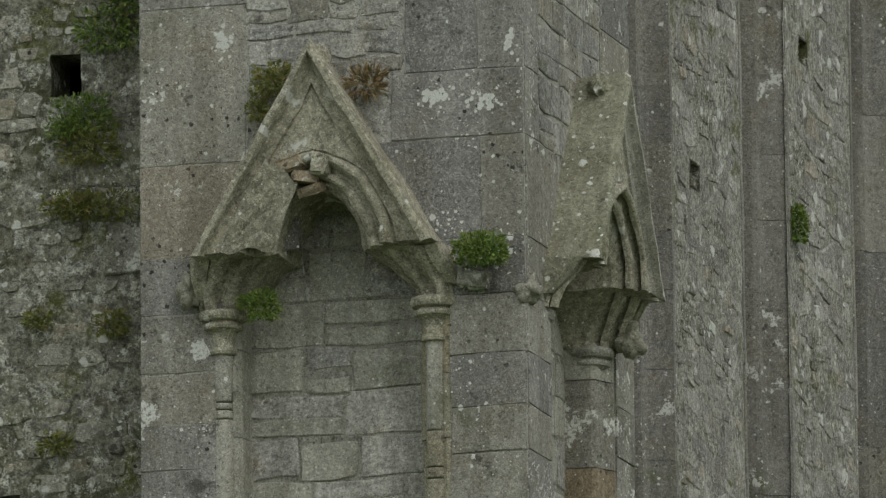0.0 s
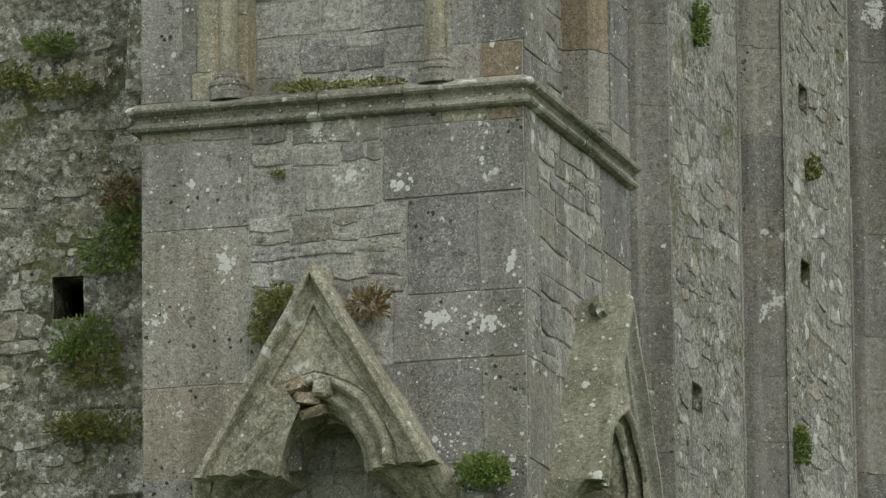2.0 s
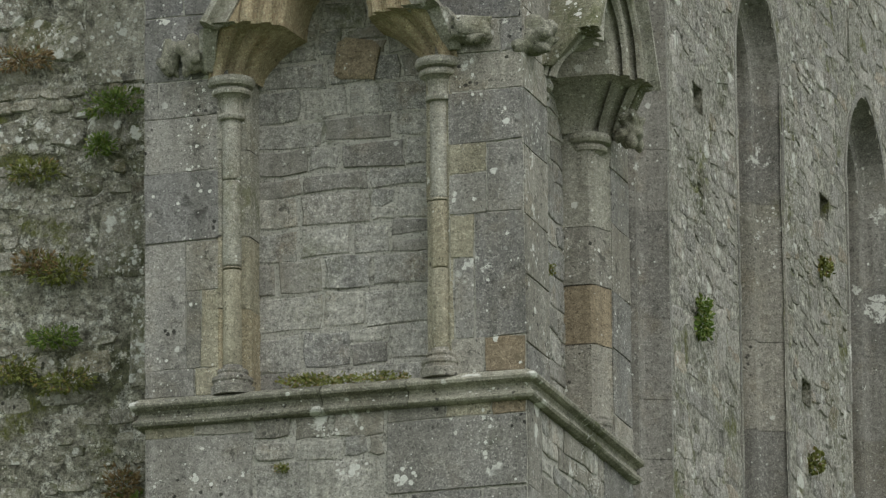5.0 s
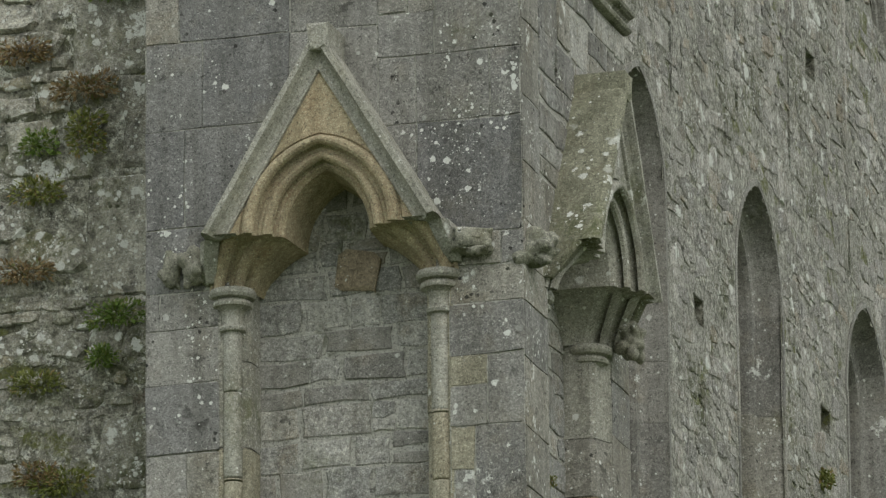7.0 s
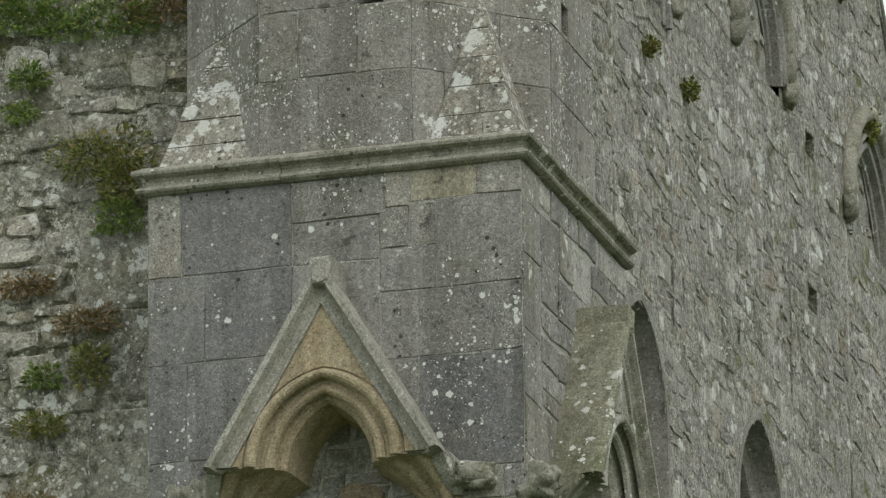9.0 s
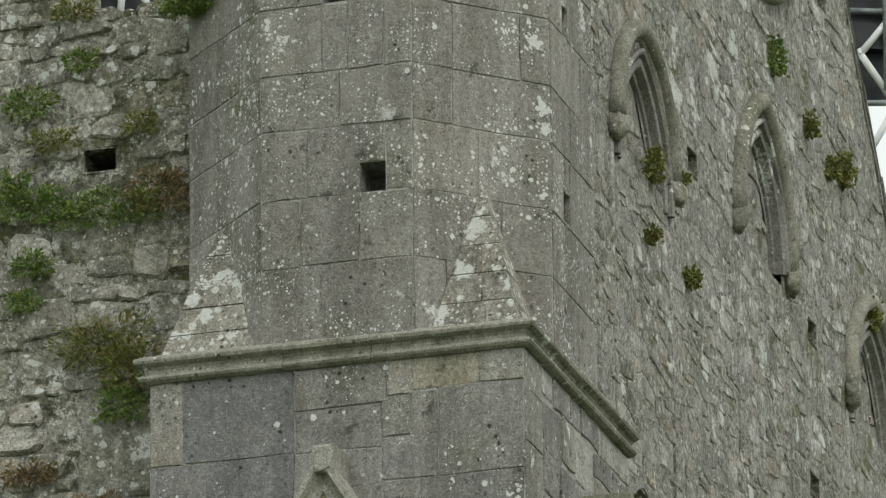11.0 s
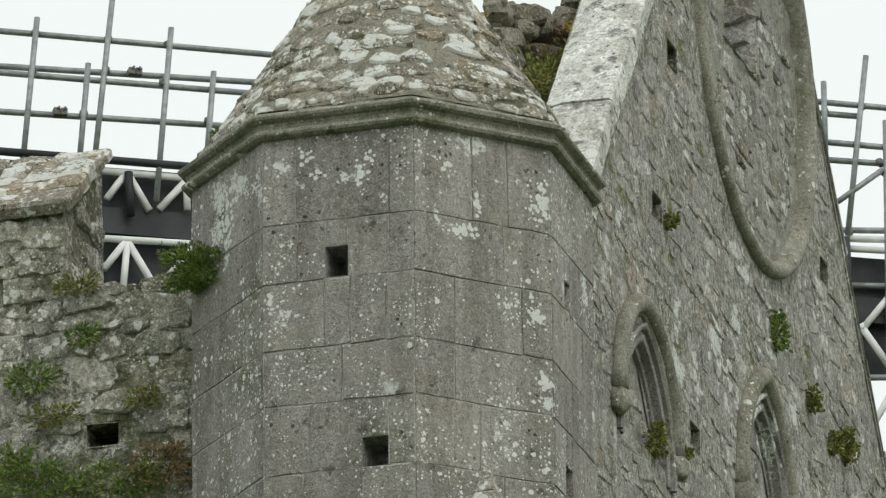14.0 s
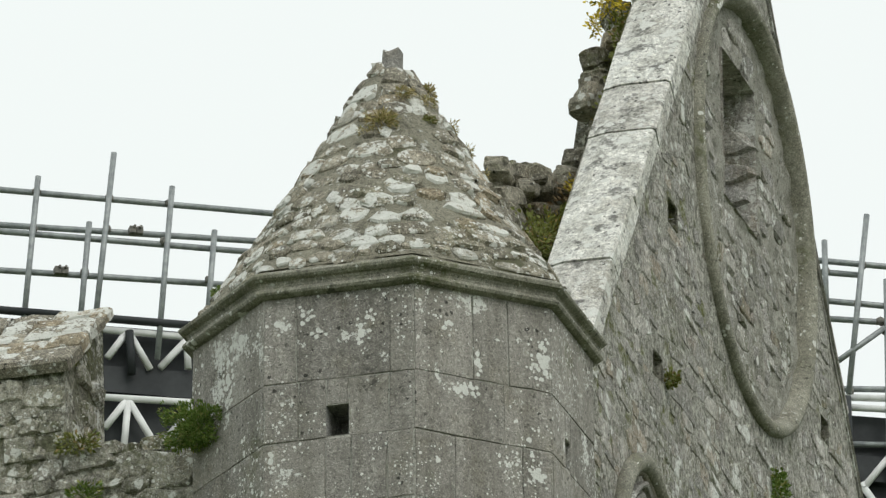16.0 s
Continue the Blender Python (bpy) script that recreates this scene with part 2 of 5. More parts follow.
rubble_far = stone("gable_rubble_joined", (0.16, 0.157, 0.147), (0.3, 0.294, 0.273), (0.25, 0.2, 0.135), 0.6, 0.8, 0.6, 0.45, island=True, relief=1.0, vary=0.55, warm_share=0.1, sheets=0.25)
roof_stone = stone("lichened_roof_stone", (0.115, 0.11, 0.09), (0.245, 0.232, 0.19), (0.21, 0.165, 0.1), 1.9, 1.3, 0.4, 0.4, relief=1.0, vary=0.5, warm_share=0.18, pale=0.2, sheets=1.2)
broach_stone = stone("crusted_broach_stone", (0.15, 0.148, 0.13), (0.23, 0.225, 0.195), (0.2, 0.17, 0.11), 2.0, 1.7, 0.3, 0.35, relief=0.9, warm_share=0.05, pale=0.12, sheets=1.7)
ruin_stone = stone("dark_ruin_stone", (0.1, 0.097, 0.08), (0.22, 0.212, 0.175), (0.2, 0.16, 0.1), 0.5, 0.5, 0.8, 0.5, relief=1.0, vary=0.4, warm_share=0.15)
coping_stone = stone("white_lichened_coping", (0.33, 0.33, 0.305), (0.52, 0.52, 0.49), (0.3, 0.27, 0.2), 1.5, 0.6, 0.1, 0.85, relief=0.9, vary=0.3, warm_share=0.02)
hood_green = stone("green_stained_hood_stone", (0.118, 0.122, 0.092), (0.192, 0.194, 0.148), (0.19, 0.17, 0.11), 0.5, 0.5, 0.75, 0.2, relief=0.6, vary=0.25, warm_share=0.02, crust=0.6, sheets=0.5)
jamb_stone = stone("smooth_jamb_stone", (0.116, 0.117, 0.11), (0.184, 0.183, 0.17), (0.22, 0.19, 0.135), 0.0, 0.12, 0.2, 0.15, relief=0.5, vary=0.5, warm_share=0.03, crust=0.5, sheets=0.5)


def mortar_mat(name, a, b, moss, white=0.0):
    n = Nodes(name)
    mid, fine = n.noise(7, 6, 0.65), n.noise(55, 6, 0.72)
    col = n.mix(n.step(mid, 0.3, 0.7), a, b)
    col = n.mix(n.step(fine, 0.35, 0.7, 0, 0.5), col, tuple(c * 1.35 for c in b))
    col = n.mix(n.step(n.noise(12, 7, 0.7), 0.55, 0.68, 0, 0.8), col, (0.07, 0.068, 0.055))
    col = n.mix(n.calc("MULTIPLY", n.step(n.noise(2.2, 5), 0.66 - 0.22 * moss, 0.75 - 0.2 * moss), 0.7), col, (0.09, 0.1, 0.04))
    col = n.mix(n.calc("MULTIPLY", n.step(n.noise(8.5, 10, 0.78), 0.57 - 0.05 * white, 0.59 - 0.04 * white), n.step(fine, 0.36, 0.5)), col, (0.6, 0.6, 0.55))
    if white:
        # crumbling surface: black hollows, grey grit, yellow-green growth
        grit = n.noise(26, 9, 0.8)
        col = n.mix(1.0, col, n.mix(n.step(grit, 0.34, 0.66), (0.36, 0.36, 0.34), (1.62, 1.62, 1.58)), "MULTIPLY")
        col = n.mix(n.calc("MULTIPLY", n.step(n.noise(3.1, 6, 0.62), 0.56, 0.66), n.step(n.noise(40, 6, 0.75), 0.42, 0.55, 0.25, 0.9)), col, (0.15, 0.165, 0.035))
        col = n.mix(n.step(n.noise(5.2, 7, 0.7), 0.62, 0.7, 0, 0.6), col, (0.12, 0.09, 0.055))
    col = n.mix(n.step(n.noise(110, 4, 0.7), 0.47, 0.36, 0, 0.7), col, (0.06, 0.058, 0.05))
    return n.done(col, 0.95, n.calc("ADD", mid, fine), 1.0, 0.02)


mortar = mortar_mat("lime_mortar", (0.25, 0.245, 0.21), (0.43, 0.42, 0.365), 0.12)
pointing = mortar_mat("pale_pointing_mortar", (0.4, 0.395, 0.355), (0.58, 0.57, 0.52), 0.15)
mortar_gable = mortar_mat("weathered_gable_mortar", (0.27, 0.263, 0.238), (0.43, 0.42, 0.38), 0.25, 0.35)
mortar_mossy = mortar_mat("mossy_mortar", (0.19, 0.185, 0.152), (0.35, 0.34, 0.288), 0.65, 1.0)
mortar_roof = mortar_mat("roof_mortar", (0.23, 0.22, 0.17), (0.34, 0.325, 0.255), 0.5)


def plain(name, a, b, scale, rough=0.6, metal=0.0, strength=0.2):
    n = Nodes(name)
    f = n.noise(scale, 5, 0.6)
    return n.done(n.mix(n.step(f, 0.3, 0.7), a, b), rough, n.noise(scale * 6, 3), strength, 0.003, metal)


def leaf_mat(name, a, b, c):
    n = Nodes(name)
    rnd = n.pos.outputs["Random Per Island"]
    col = n.mix(rnd, a, b)
    col = n.mix(n.step(n.calc("FRACT", n.calc("MULTIPLY", rnd, 5.7)), 0.82, 0.9), col, c)
    n.bsdf.inputs["Subsurface Weight"].default_value = 0.0
    return n.done(col, 0.6)


steel = plain("galvanised_tube", (0.25, 0.272, 0.276), (0.39, 0.415, 0.415), 14, 0.55, 0.5)
clamp = plain("weathered_clamp", (0.11, 0.11, 0.1), (0.27, 0.26, 0.23), 30, 0.7, 0.3)
alloy = plain("white_alloy", (0.72, 0.73, 0.72), (0.85, 0.86, 0.85), 8, 0.4, 0.0)
sheet_dark = plain("dark_sheeting", (0.022, 0.026, 0.028), (0.05, 0.055, 0.058), 3, 0.5)
green_leaf = leaf_mat("green_leaf", (0.1, 0.17, 0.035), (0.22, 0.31, 0.07), (0.3, 0.31, 0.1))
olive_leaf = leaf_mat("olive_leaf", (0.14, 0.165, 0.045), (0.27, 0.29, 0.08), (0.33, 0.24, 0.1))
dry_leaf = leaf_mat("dry_stem", (0.2, 0.13, 0.065), (0.32, 0.24, 0.12), (0.17, 0.19, 0.07))
dry_grass = leaf_mat("dry_grass", (0.3, 0.25, 0.1), (0.5, 0.42, 0.2), (0.28, 0.3, 0.1))
flower = leaf_mat("yellow_flower", (0.5, 0.38, 0.03), (0.62, 0.5, 0.05), (0.2, 0.22, 0.05))
turf = plain("turf", (0.05, 0.075, 0.025), (0.085, 0.11, 0.04), 0.8, 0.95, 0.0, 0.6)


# ---- building helpers ----
def thing(name, loc, label, category, group="", kind=""):
    ob = new(name)
    ob.location = loc
    ob.empty_display_size = 0.1
    return tagged(ob, label, category, group, kind)


def mesh_of(name, verts, faces, mat, smooth=False):
    me = bpy.data.meshes.new(name)
    me.from_pydata([tuple(v) for v in verts], [], faces)
    me.materials.append(mat)
    if smooth:
        me.polygons.foreach_set("use_smooth", [True] * len(me.polygons))
    return me


def origin_of(ob):
    p = Vector((0, 0, 0))
    while ob is not None:
        p += ob.location
        ob = ob.parent
    return p


def part(name, shape, mat, parent, label="", smooth=False, kind=""):
    """Links (verts, faces) in world places as one mesh under a thing or a part."""
    verts, faces = shape
    c = sum((Vector(v) for v in verts), Vector((0, 0, 0))) / len(verts)
    ob = new(name, mesh_of(name, [Vector(v) - c for v in verts], faces, mat, smooth))
    ob.parent = parent
    ob.location = c - origin_of(parent)
    return tagged(ob, label, "", "", kind)


def single(name, shape, mat, label, category, group="", kind="", smooth=False):
    verts, faces = shape
    c = sum((Vector(v) for v in verts), Vector((0, 0, 0))) / len(verts)
    ob = new(name, mesh_of(name, [Vector(v) - c for v in verts], faces, mat, smooth))
    ob.location = c
    return tagged(ob, label, category, group, kind)


def join(*shapes):
    V, F = [], []
    for v, f in shapes:
        k = len(V)
        V += list(v)
        F += [tuple(i + k for i in g) for g in f]
    return V, F


OCT_HALF = OCT_R * math.tan(math.pi / 8)
rng = random.Random(7)


def quad_box(P, a0, a1, b0, b1, d0, d1):
    """A box on a face between depths d0 (back) and d1 (front)."""
    v = [P(a, b, d) for d in (d0, d1) for b in (b0, b1) for a in (a0, a1)]
    return v, [(0, 1, 3, 2), (4, 6, 7, 5), (0, 4, 5, 1), (2, 3, 7, 6), (0, 2, 6, 4), (1, 5, 7, 3)]


def block(P, a0, a1, b0, b1, back=-0.05, proud=0.004, chip=0.0018, wob=0.005, g=0.0034):
    """A dressed stone: worn arrises, a face that is not quite true."""
    a0, a1, b0, b1 = a0 + g, a1 - g, b0 + g, b1 - g
    ua, ub = (a0 + a1) / 2, (b0 + b1) / 2
    r = rng.uniform
    ring = [(a0, b0), (ua + r(-.1, .1) * (a1 - a0), b0), (a1, b0), (a1, ub), (a1, b1), (ua, b1), (a0, b1), (a0, ub)]
    ring = [(a + r(-wob, wob), b + r(-wob, wob)) for a, b in ring]
    V = [P(a, b, back) for a, b in ring] + [P(a, b, proud - chip) for a, b in ring]
    c = chip * 1.3
    for a, b in ring:
        k = c * r(0.4, 2.0)
        V.append(P(a + (k if a < ua - 0.01 else -k if a > ua + 0.01 else 0), b + (k if b < ub - 0.01 else -k if b > ub + 0.01 else 0), proud + r(-.0025, .0025)))
    F = []
    for i in range(8):
        j = (i + 1) % 8
        F += [(i, j, 8 + j, 8 + i), (8 + i, 8 + j, 16 + j, 16 + i)]
    V.append(P(ua, ub, proud + r(-.002, .004)))
    F += [(16 + i, 16 + (i + 1) % 8, 24) for i in range(8)]
    return V, F


def spread(a0, a1, w, lo=0.6, hi=1.5):
    """Cuts a0..a1 into uneven lengths of about w."""
    cuts, a = [a0], a0
    while a1 - a > w * hi:
        a += w * rng.uniform(lo, hi)
        if a1 - a > w * 0.45:
            cuts.append(a)
    return cuts + [a1]


def courses(P, rows, segs, w, parent, mat, back=-0.05, name="stone_block", proud=(0.0035, 0.0085), also=None, share=0.0, split=0.0):
    """Coursed blocks between the heights in rows; segs(b0, b1) gives the stretches that have stone."""
    for b0, b1 in zip(rows, rows[1:]):
        for s0, s1 in segs(b0, b1):
            if s1 - s0 < 0.02:
                continue
            cuts = spread(s0, s1, w)
            for a0, a1 in zip(cuts, cuts[1:]):
                halves = [(b0, b1)]
                if rng.random() < split and b1 - b0 > 0.2:
                    m = b0 + (b1 - b0) * rng.uniform(0.4, 0.6)
                    halves = [(b0, m), (m, b1)]
                for h0, h1 in halves:
                    part(name, block(P, a0, a1, h0, h1, back, rng.uniform(*proud)), also if also and rng.random() < share else mat, parent)


def laid(P, stones, tones, parent, back=-.05, proud=(.003, .0085)):
    """Dressed stones set one by one: their edges and heights, and a letter for the kind of stone."""
    for a0, a1, b0, b1, tone in stones:
        part("stone_block", block(P, a0, a1, b0, b1, back, rng.uniform(*proud)), tones[tone], parent)


def patched_wall(P, a0, a1, b0, b1, parent, mats, row=(.09, .19), wide=(.11, .36), proud=(.004, .009)):
    """Roughly squared blocks in wavering courses with wide joints."""
    b = b0
    while b < b1 - .03:
        t = min(b1, b + rng.uniform(*row))
        if b1 - t < .06:
            t = b1
        a = a0
        while a < a1 - .02:
            e = min(a1, a + rng.uniform(*wide))
            if a1 - e < .07:
                e = a1
            m = b + (t - b) * rng.uniform(.4, .6)
            for h0, h1 in ([(b, m), (m, t)] if rng.random() < .25 and t - b > .13 else [(b, t)]):
                k = rng.uniform(-.012, .012)
                part("stone", block(P, a, e, h0 + k, h1 + k, -.04, rng.uniform(*proud), .0035, .012, .009), rng.choice(mats), parent)
            a = e
        b = t


def sheet(P, a0, a1, b0, b1, step, solid, rough=0.0, d=0.0, holes=()):
    """Mortar behind the stones: a grid whose cells are left out where solid() says so or a hole is."""
    def lines(lo, hi, k):
        xs = [lo + (hi - lo) * i / max(1, round((hi - lo) / step)) for i in range(max(1, round((hi - lo) / step)) + 1)]
        for h in holes:
            for e in (h[2 * k], h[2 * k + 1]):
                if lo < e < hi:
                    xs = [x for x in xs if abs(x - e) > step * 0.3 or x in (lo, hi)] + [e]
        return sorted(xs)
    A, B = lines(a0, a1, 0), lines(b0, b1, 1)
    V, F, used = [], [], {}

    def at(i, j):
        if (i, j) not in used:
            used[i, j] = len(V)
            q = P(A[i], B[j])
            k = rough * (noise.noise(q * 7.0) + .6 * noise.noise(q * 17.0))
            V.append(P(A[i], B[j], d + k))
        return used[i, j]
    for i in range(len(A) - 1):
        for j in range(len(B) - 1):
            a, b = (A[i] + A[i + 1]) / 2, (B[j] + B[j + 1]) / 2
            if any(h[0] < a < h[1] and h[2] < b < h[3] for h in holes) or not solid(a, b):
                continue
            F.append((at(i, j), at(i + 1, j), at(i + 1, j + 1), at(i, j + 1)))
    return V, F


def pocket(P, a0, a1, b0, b1, depth, front=0.0):
    """The five inner sides of a hole in a wall."""
    v = [P(a, b, d) for d in (-depth, front) for b in (b0, b1) for a in (a0, a1)]
    return v, [(0, 2, 3, 1), (0, 1, 5, 4), (2, 6, 7, 3), (0, 4, 6, 2), (1, 3, 7, 5)]


def rubble_stone(P, a, b, w, h, out, sink=0.05, edge=-.006, k=.62, turn=0.0):
    """One rough stone, eight-cornered, with a domed and tilted face."""
    r = rng.uniform
    pts = []
    for i, (x, y) in enumerate(((-1, -k), (-k, -1), (k, -1), (1, -k), (1, k), (k, 1), (-k, 1), (-1, k))):
        pts.append((a + w / 2 * (x + r(-.26, .22)), b + h / 2 * (y + r(-.3, .26))))
    if turn:
        co, si = math.cos(turn), math.sin(turn)
        pts = [(a + (x - a) * co - (y - b) * si, b + (x - a) * si + (y - b) * co) for x, y in pts]
    tx, ty = r(-.4, .4) * out, r(-.5, .4) * out
    V = [P(x, y, -sink) for x, y in pts]
    V += [P(x, y, edge + out * r(.0, .35)) for x, y in pts]
    inner = [(a + (x - a) * r(.7, .92), b + (y - b) * r(.68, .9)) for x, y in pts]
    V += [P(x, y, out + tx * (x - a) / w * 2 + ty * (y - b) / h * 2 + r(-.3, .2) * out) for x, y in inner]
    F = []
    for i in range(8):
        j = (i + 1) % 8
        F += [(i, j, 8 + j, 8 + i), (8 + i, 8 + j, 16 + j, 16 + i)]
    V.append(P(a, b, out * r(.85, 1.25)))
    F += [(16 + i, 16 + (i + 1) % 8, 24) for i in range(8)]
    return V, F


def rubble_wall(P, a0, a1, b0, b1, inside, parent, mat, far_mat, row=(0.07, 0.17), aspect=(1.0, 2.4), out=(0.012, 0.035), near=None, most=300, gap=0.008, edge=-.006, jit=.2, turn=0.0):
    """Rough courses. Stones for which near(a, b) holds are parts, the others one joined mesh."""
    rest, made, b = [], 0, b0
    while b < b1:
        h = rng.uniform(*row)
        a = a0 - rng.uniform(0, .2)
        while a < a1:
            w = h * rng.uniform(*aspect)
            ca = a + w / 2
            cb = b + h / 2 + rng.uniform(-jit, jit) * h + 0.15 * jit * math.sin(ca * 2.3 + b * 1.7)
            k = 0.9 if rng.random() < 0.75 else 0.9 - jit
            ww, hh = w - gap, (h - gap) * k * 1.06
            if all(inside(ca + x * ww / 2, cb + y * hh / 2) for x, y in ((-1, -1), (1, -1), (1, 1), (-1, 1), (0, 0))):
                s = rubble_stone(P, ca, cb, ww, hh, rng.uniform(*out), .05, edge, .62, rng.uniform(-turn, turn))
                if near is not None and made < most and near(ca, cb):
                    part("stone", s, mat, parent)
                    made += 1
                else:
                    rest.append(s)
            a += w
        b += h
    if rest:
        part("rubble_facing", join(*rest), far_mat, parent, kind="stuff")


def loft(paths, close=False):
    """Quads between neighbouring polylines of equal length."""
    n, V, F = len(paths[0]), [], []
    for p in paths:
        V += p
    last = len(paths) if close else len(paths) - 1
    for i in range(last):
        j = (i + 1) % len(paths)
        for k in range(n - 1):
            F.append((i * n + k, i * n + k + 1, j * n + k + 1, j * n + k))
    return V, F


def tube(pts, r, n=8, taper=None, caps=True):
    pts = [Vector(p) for p in pts]
    V, F = [], []
    t0 = (pts[1] - pts[0]).normalized()
    side = t0.orthogonal().normalized()
    for i, p in enumerate(pts):
        t = (pts[min(i + 1, len(pts) - 1)] - pts[max(i - 1, 0)]).normalized()
        side = (side - t * side.dot(t)).normalized()
        up = t.cross(side)
        rr = r if taper is None else r * taper[i]
        V += [p + (side * math.cos(2 * math.pi * k / n) + up * math.sin(2 * math.pi * k / n)) * rr for k in range(n)]
    for i in range(len(pts) - 1):
        for k in range(n):
            F.append((i * n + k, i * n + (k + 1) % n, (i + 1) * n + (k + 1) % n, (i + 1) * n + k))
    if caps:
        F += [tuple(range(n))[::-1], tuple(range((len(pts) - 1) * n, len(pts) * n))]
    return V, F


def lathe(c, prof, n=14):
    """prof: (radius, height) pairs from below upwards about the upright through c."""
    c = Vector(c)
    V = [c + Vector((r * math.cos(2 * math.pi * k / n), r * math.sin(2 * math.pi * k / n), z)) for r, z in prof for k in range(n)]
    F = [(i * n + k, i * n + (k + 1) % n, (i + 1) * n + (k + 1) % n, (i + 1) * n + k) for i in range(len(prof) - 1) for k in range(n)]
    F += [tuple(range(n))[::-1], tuple(range((len(prof) - 1) * n, len(prof) * n))]
    return V, F


def knobs(c, r, seed):
    """A worn carving: one skin round a core with several knobs."""
    q = random.Random(seed)
    balls = [(Vector((0, 0, 0)), .62)]
    for m in range(18):
        e = Vector((q.uniform(-1, 1), q.uniform(-1, .6), q.uniform(-1, 1))) * .62
        balls.append((e, q.uniform(.18, .36)))
    balls.append((Vector((0, -.1, .62)), .42))
    bm = bmesh.new()
    bmesh.ops.create_icosphere(bm, subdivisions=4, radius=1)
    V = []
    for v in bm.verts:
        t = .3
        for e, g in balls:
            disc = v.co.dot(e) ** 2 - e.length_squared + g * g
            if disc > 0:
                t = max(t, v.co.dot(e) + math.sqrt(disc))
        p = v.co * t * (1 + .14 * noise.noise(v.co * 7 + Vector((seed, 0, 0))))
        V.append(Vector(c) + Vector((p.x * r[0] * 1.15, p.y * r[1] * 1.15, p.z * r[2] * 1.15)))
    F = [tuple(v.index for v in f.verts) for f in bm.faces]
    bm.free()
    return V, F


def lump(c, rx, ry, rz, seed, amp=0.18, freq=3.0, sub=3):
    """A worn carved knob: a ball pushed about by noise."""
    bm = bmesh.new()
    bmesh.ops.create_icosphere(bm, subdivisions=sub, radius=1)
    off = Vector((seed * 3.1, seed * 1.7, seed * 0.9))
    V = []
    for v in bm.verts:
        k = 1 + amp * noise.noise(v.co * freq + off) + amp * 0.5 * noise.noise(v.co * freq * 2.3 + off)
        V.append(Vector(c) + Vector((v.co.x * rx, v.co.y * ry, v.co.z * rz)) * k)
    F = [tuple(v.index for v in f.verts) for f in bm.faces]
    bm.free()
    return V, F


def rock(c, sx, sy, sz, seed, amp=.16, square=.45):
    """A rough squared stone."""
    bm = bmesh.new()
    bmesh.ops.create_icosphere(bm, subdivisions=3, radius=1)
    r = random.Random(seed * 13 + 5)
    turn = Euler((r.uniform(-.3, .3), r.uniform(-.3, .3), r.uniform(-.5, .5))).to_matrix()
    off = Vector((seed * 2.3, seed * 1.1, seed * .7))
    V = []
    for v in bm.verts:
        q = Vector([math.copysign(abs(x) ** square, x) for x in v.co]) * .8
        q = q * (1 + amp * noise.noise(v.co * 1.6 + off) + amp * .7 * noise.noise(v.co * 4 + off))
        V.append(Vector(c) + turn @ Vector((q.x * sx, q.y * sy, q.z * sz)))
    F = [tuple(v.index for v in f.verts) for f in bm.faces]
    bm.free()
    return V, F


# ---- ground ----
gv = [(-900, -900, 0), (900, -900, 0), (900, 900, 0), (-900, 900, 0)]
ground = single("ground", (gv, [(0, 1, 2, 3)]), turf, "short green turf round the ruin", "ground", kind="structure")

# ---- heights and openings ----
Z1, Z2, ZC = 10.96, 14.236, 16.775
NICHE_A, NICHE_S = -0.945, 1.0
LANCETS, LW = [(3.87, 14.62), (6.25, 14.66), (8.64, 14.62)], 0.47
BLIND = [(3.94, 17.12, 16.37), (6.41, 17.58, 16.67), (8.84, 17.2, 16.42)]
RING_A, RING_B, RING_R = 6.42, 19.49, 1.19
PUTLOGS = [(4.67, 18.80), (4.30, 17.80), (7.92, 18.74), (7.48, 15.70), (4.97, 13.63), (7.64, 13.72), (4.82, 10.47), (7.14, 12.57), (7.12, 11.6), (4.98, 16.75), (7.5, 16.6)]
PUT = [(a - .09, a + .09, b - .065, b + .065) for a, b in PUTLOGS]


def pointed(hw, H, n=9):
    """Left half of a pointed arch from its springing to its apex, as (a, b) about its foot."""
    c = (H * H - hw * hw) / (2 * hw)
    r = hw + c
    top = math.atan2(H, c)
    return [(c - r * math.cos(top * i / n), r * math.sin(top * i / n)) for i in range(n + 1)]


def arch_half(hw, H, b):
    """Half-width of that arch at height b over its springing."""
    if b <= 0:
        return hw
    if b >= H:
        return 0.0
    c = (H * H - hw * hw) / (2 * hw)
    return max(0.0, math.sqrt(max(0.0, (hw + c) ** 2 - b * b)) - c)


# ---- gable wall ----
def gable_edge(b):
    return 3.06 + (b - 17.6) / 1.235, 9.56 - (b - 17.6) / 1.235


def in_lancet(a, b, grow=0.0):
    for c, top in LANCETS:
        H = 0.6 + grow
        if abs(a - c) < arch_half(LW + grow, H, b - (top + grow - H)):
            return True
    return False


def in_blind(a, b, grow=0.0):
    for c, top, foot in BLIND:
        if b > foot and abs(a - c) < arch_half(0.46 + grow, 0.68 + grow, b - (top - 0.17 - 0.68)):
            return True
    return False


def in_ring(a, b, grow=0.0):
    return (a - RING_A) ** 2 + (b - RING_B) ** 2 < (RING_R + grow) ** 2


def gable_solid(a, b):
    lo, hi = gable_edge(b)
    return lo < a < hi and not in_lancet(a, b) and not in_blind(a, b) and not in_ring(a, b)


def gable_stones(a, b):
    lo, hi = gable_edge(b)
    if any(h[0] - .02 < a < h[1] + .02 and h[2] - .02 < b < h[3] + .02 for h in PUT):
        return False
    return lo + .05 < a < hi - .05 and not in_lancet(a, b, 0.02) and not in_blind(a, b, 0.04) and not in_ring(a, b, 0.1)


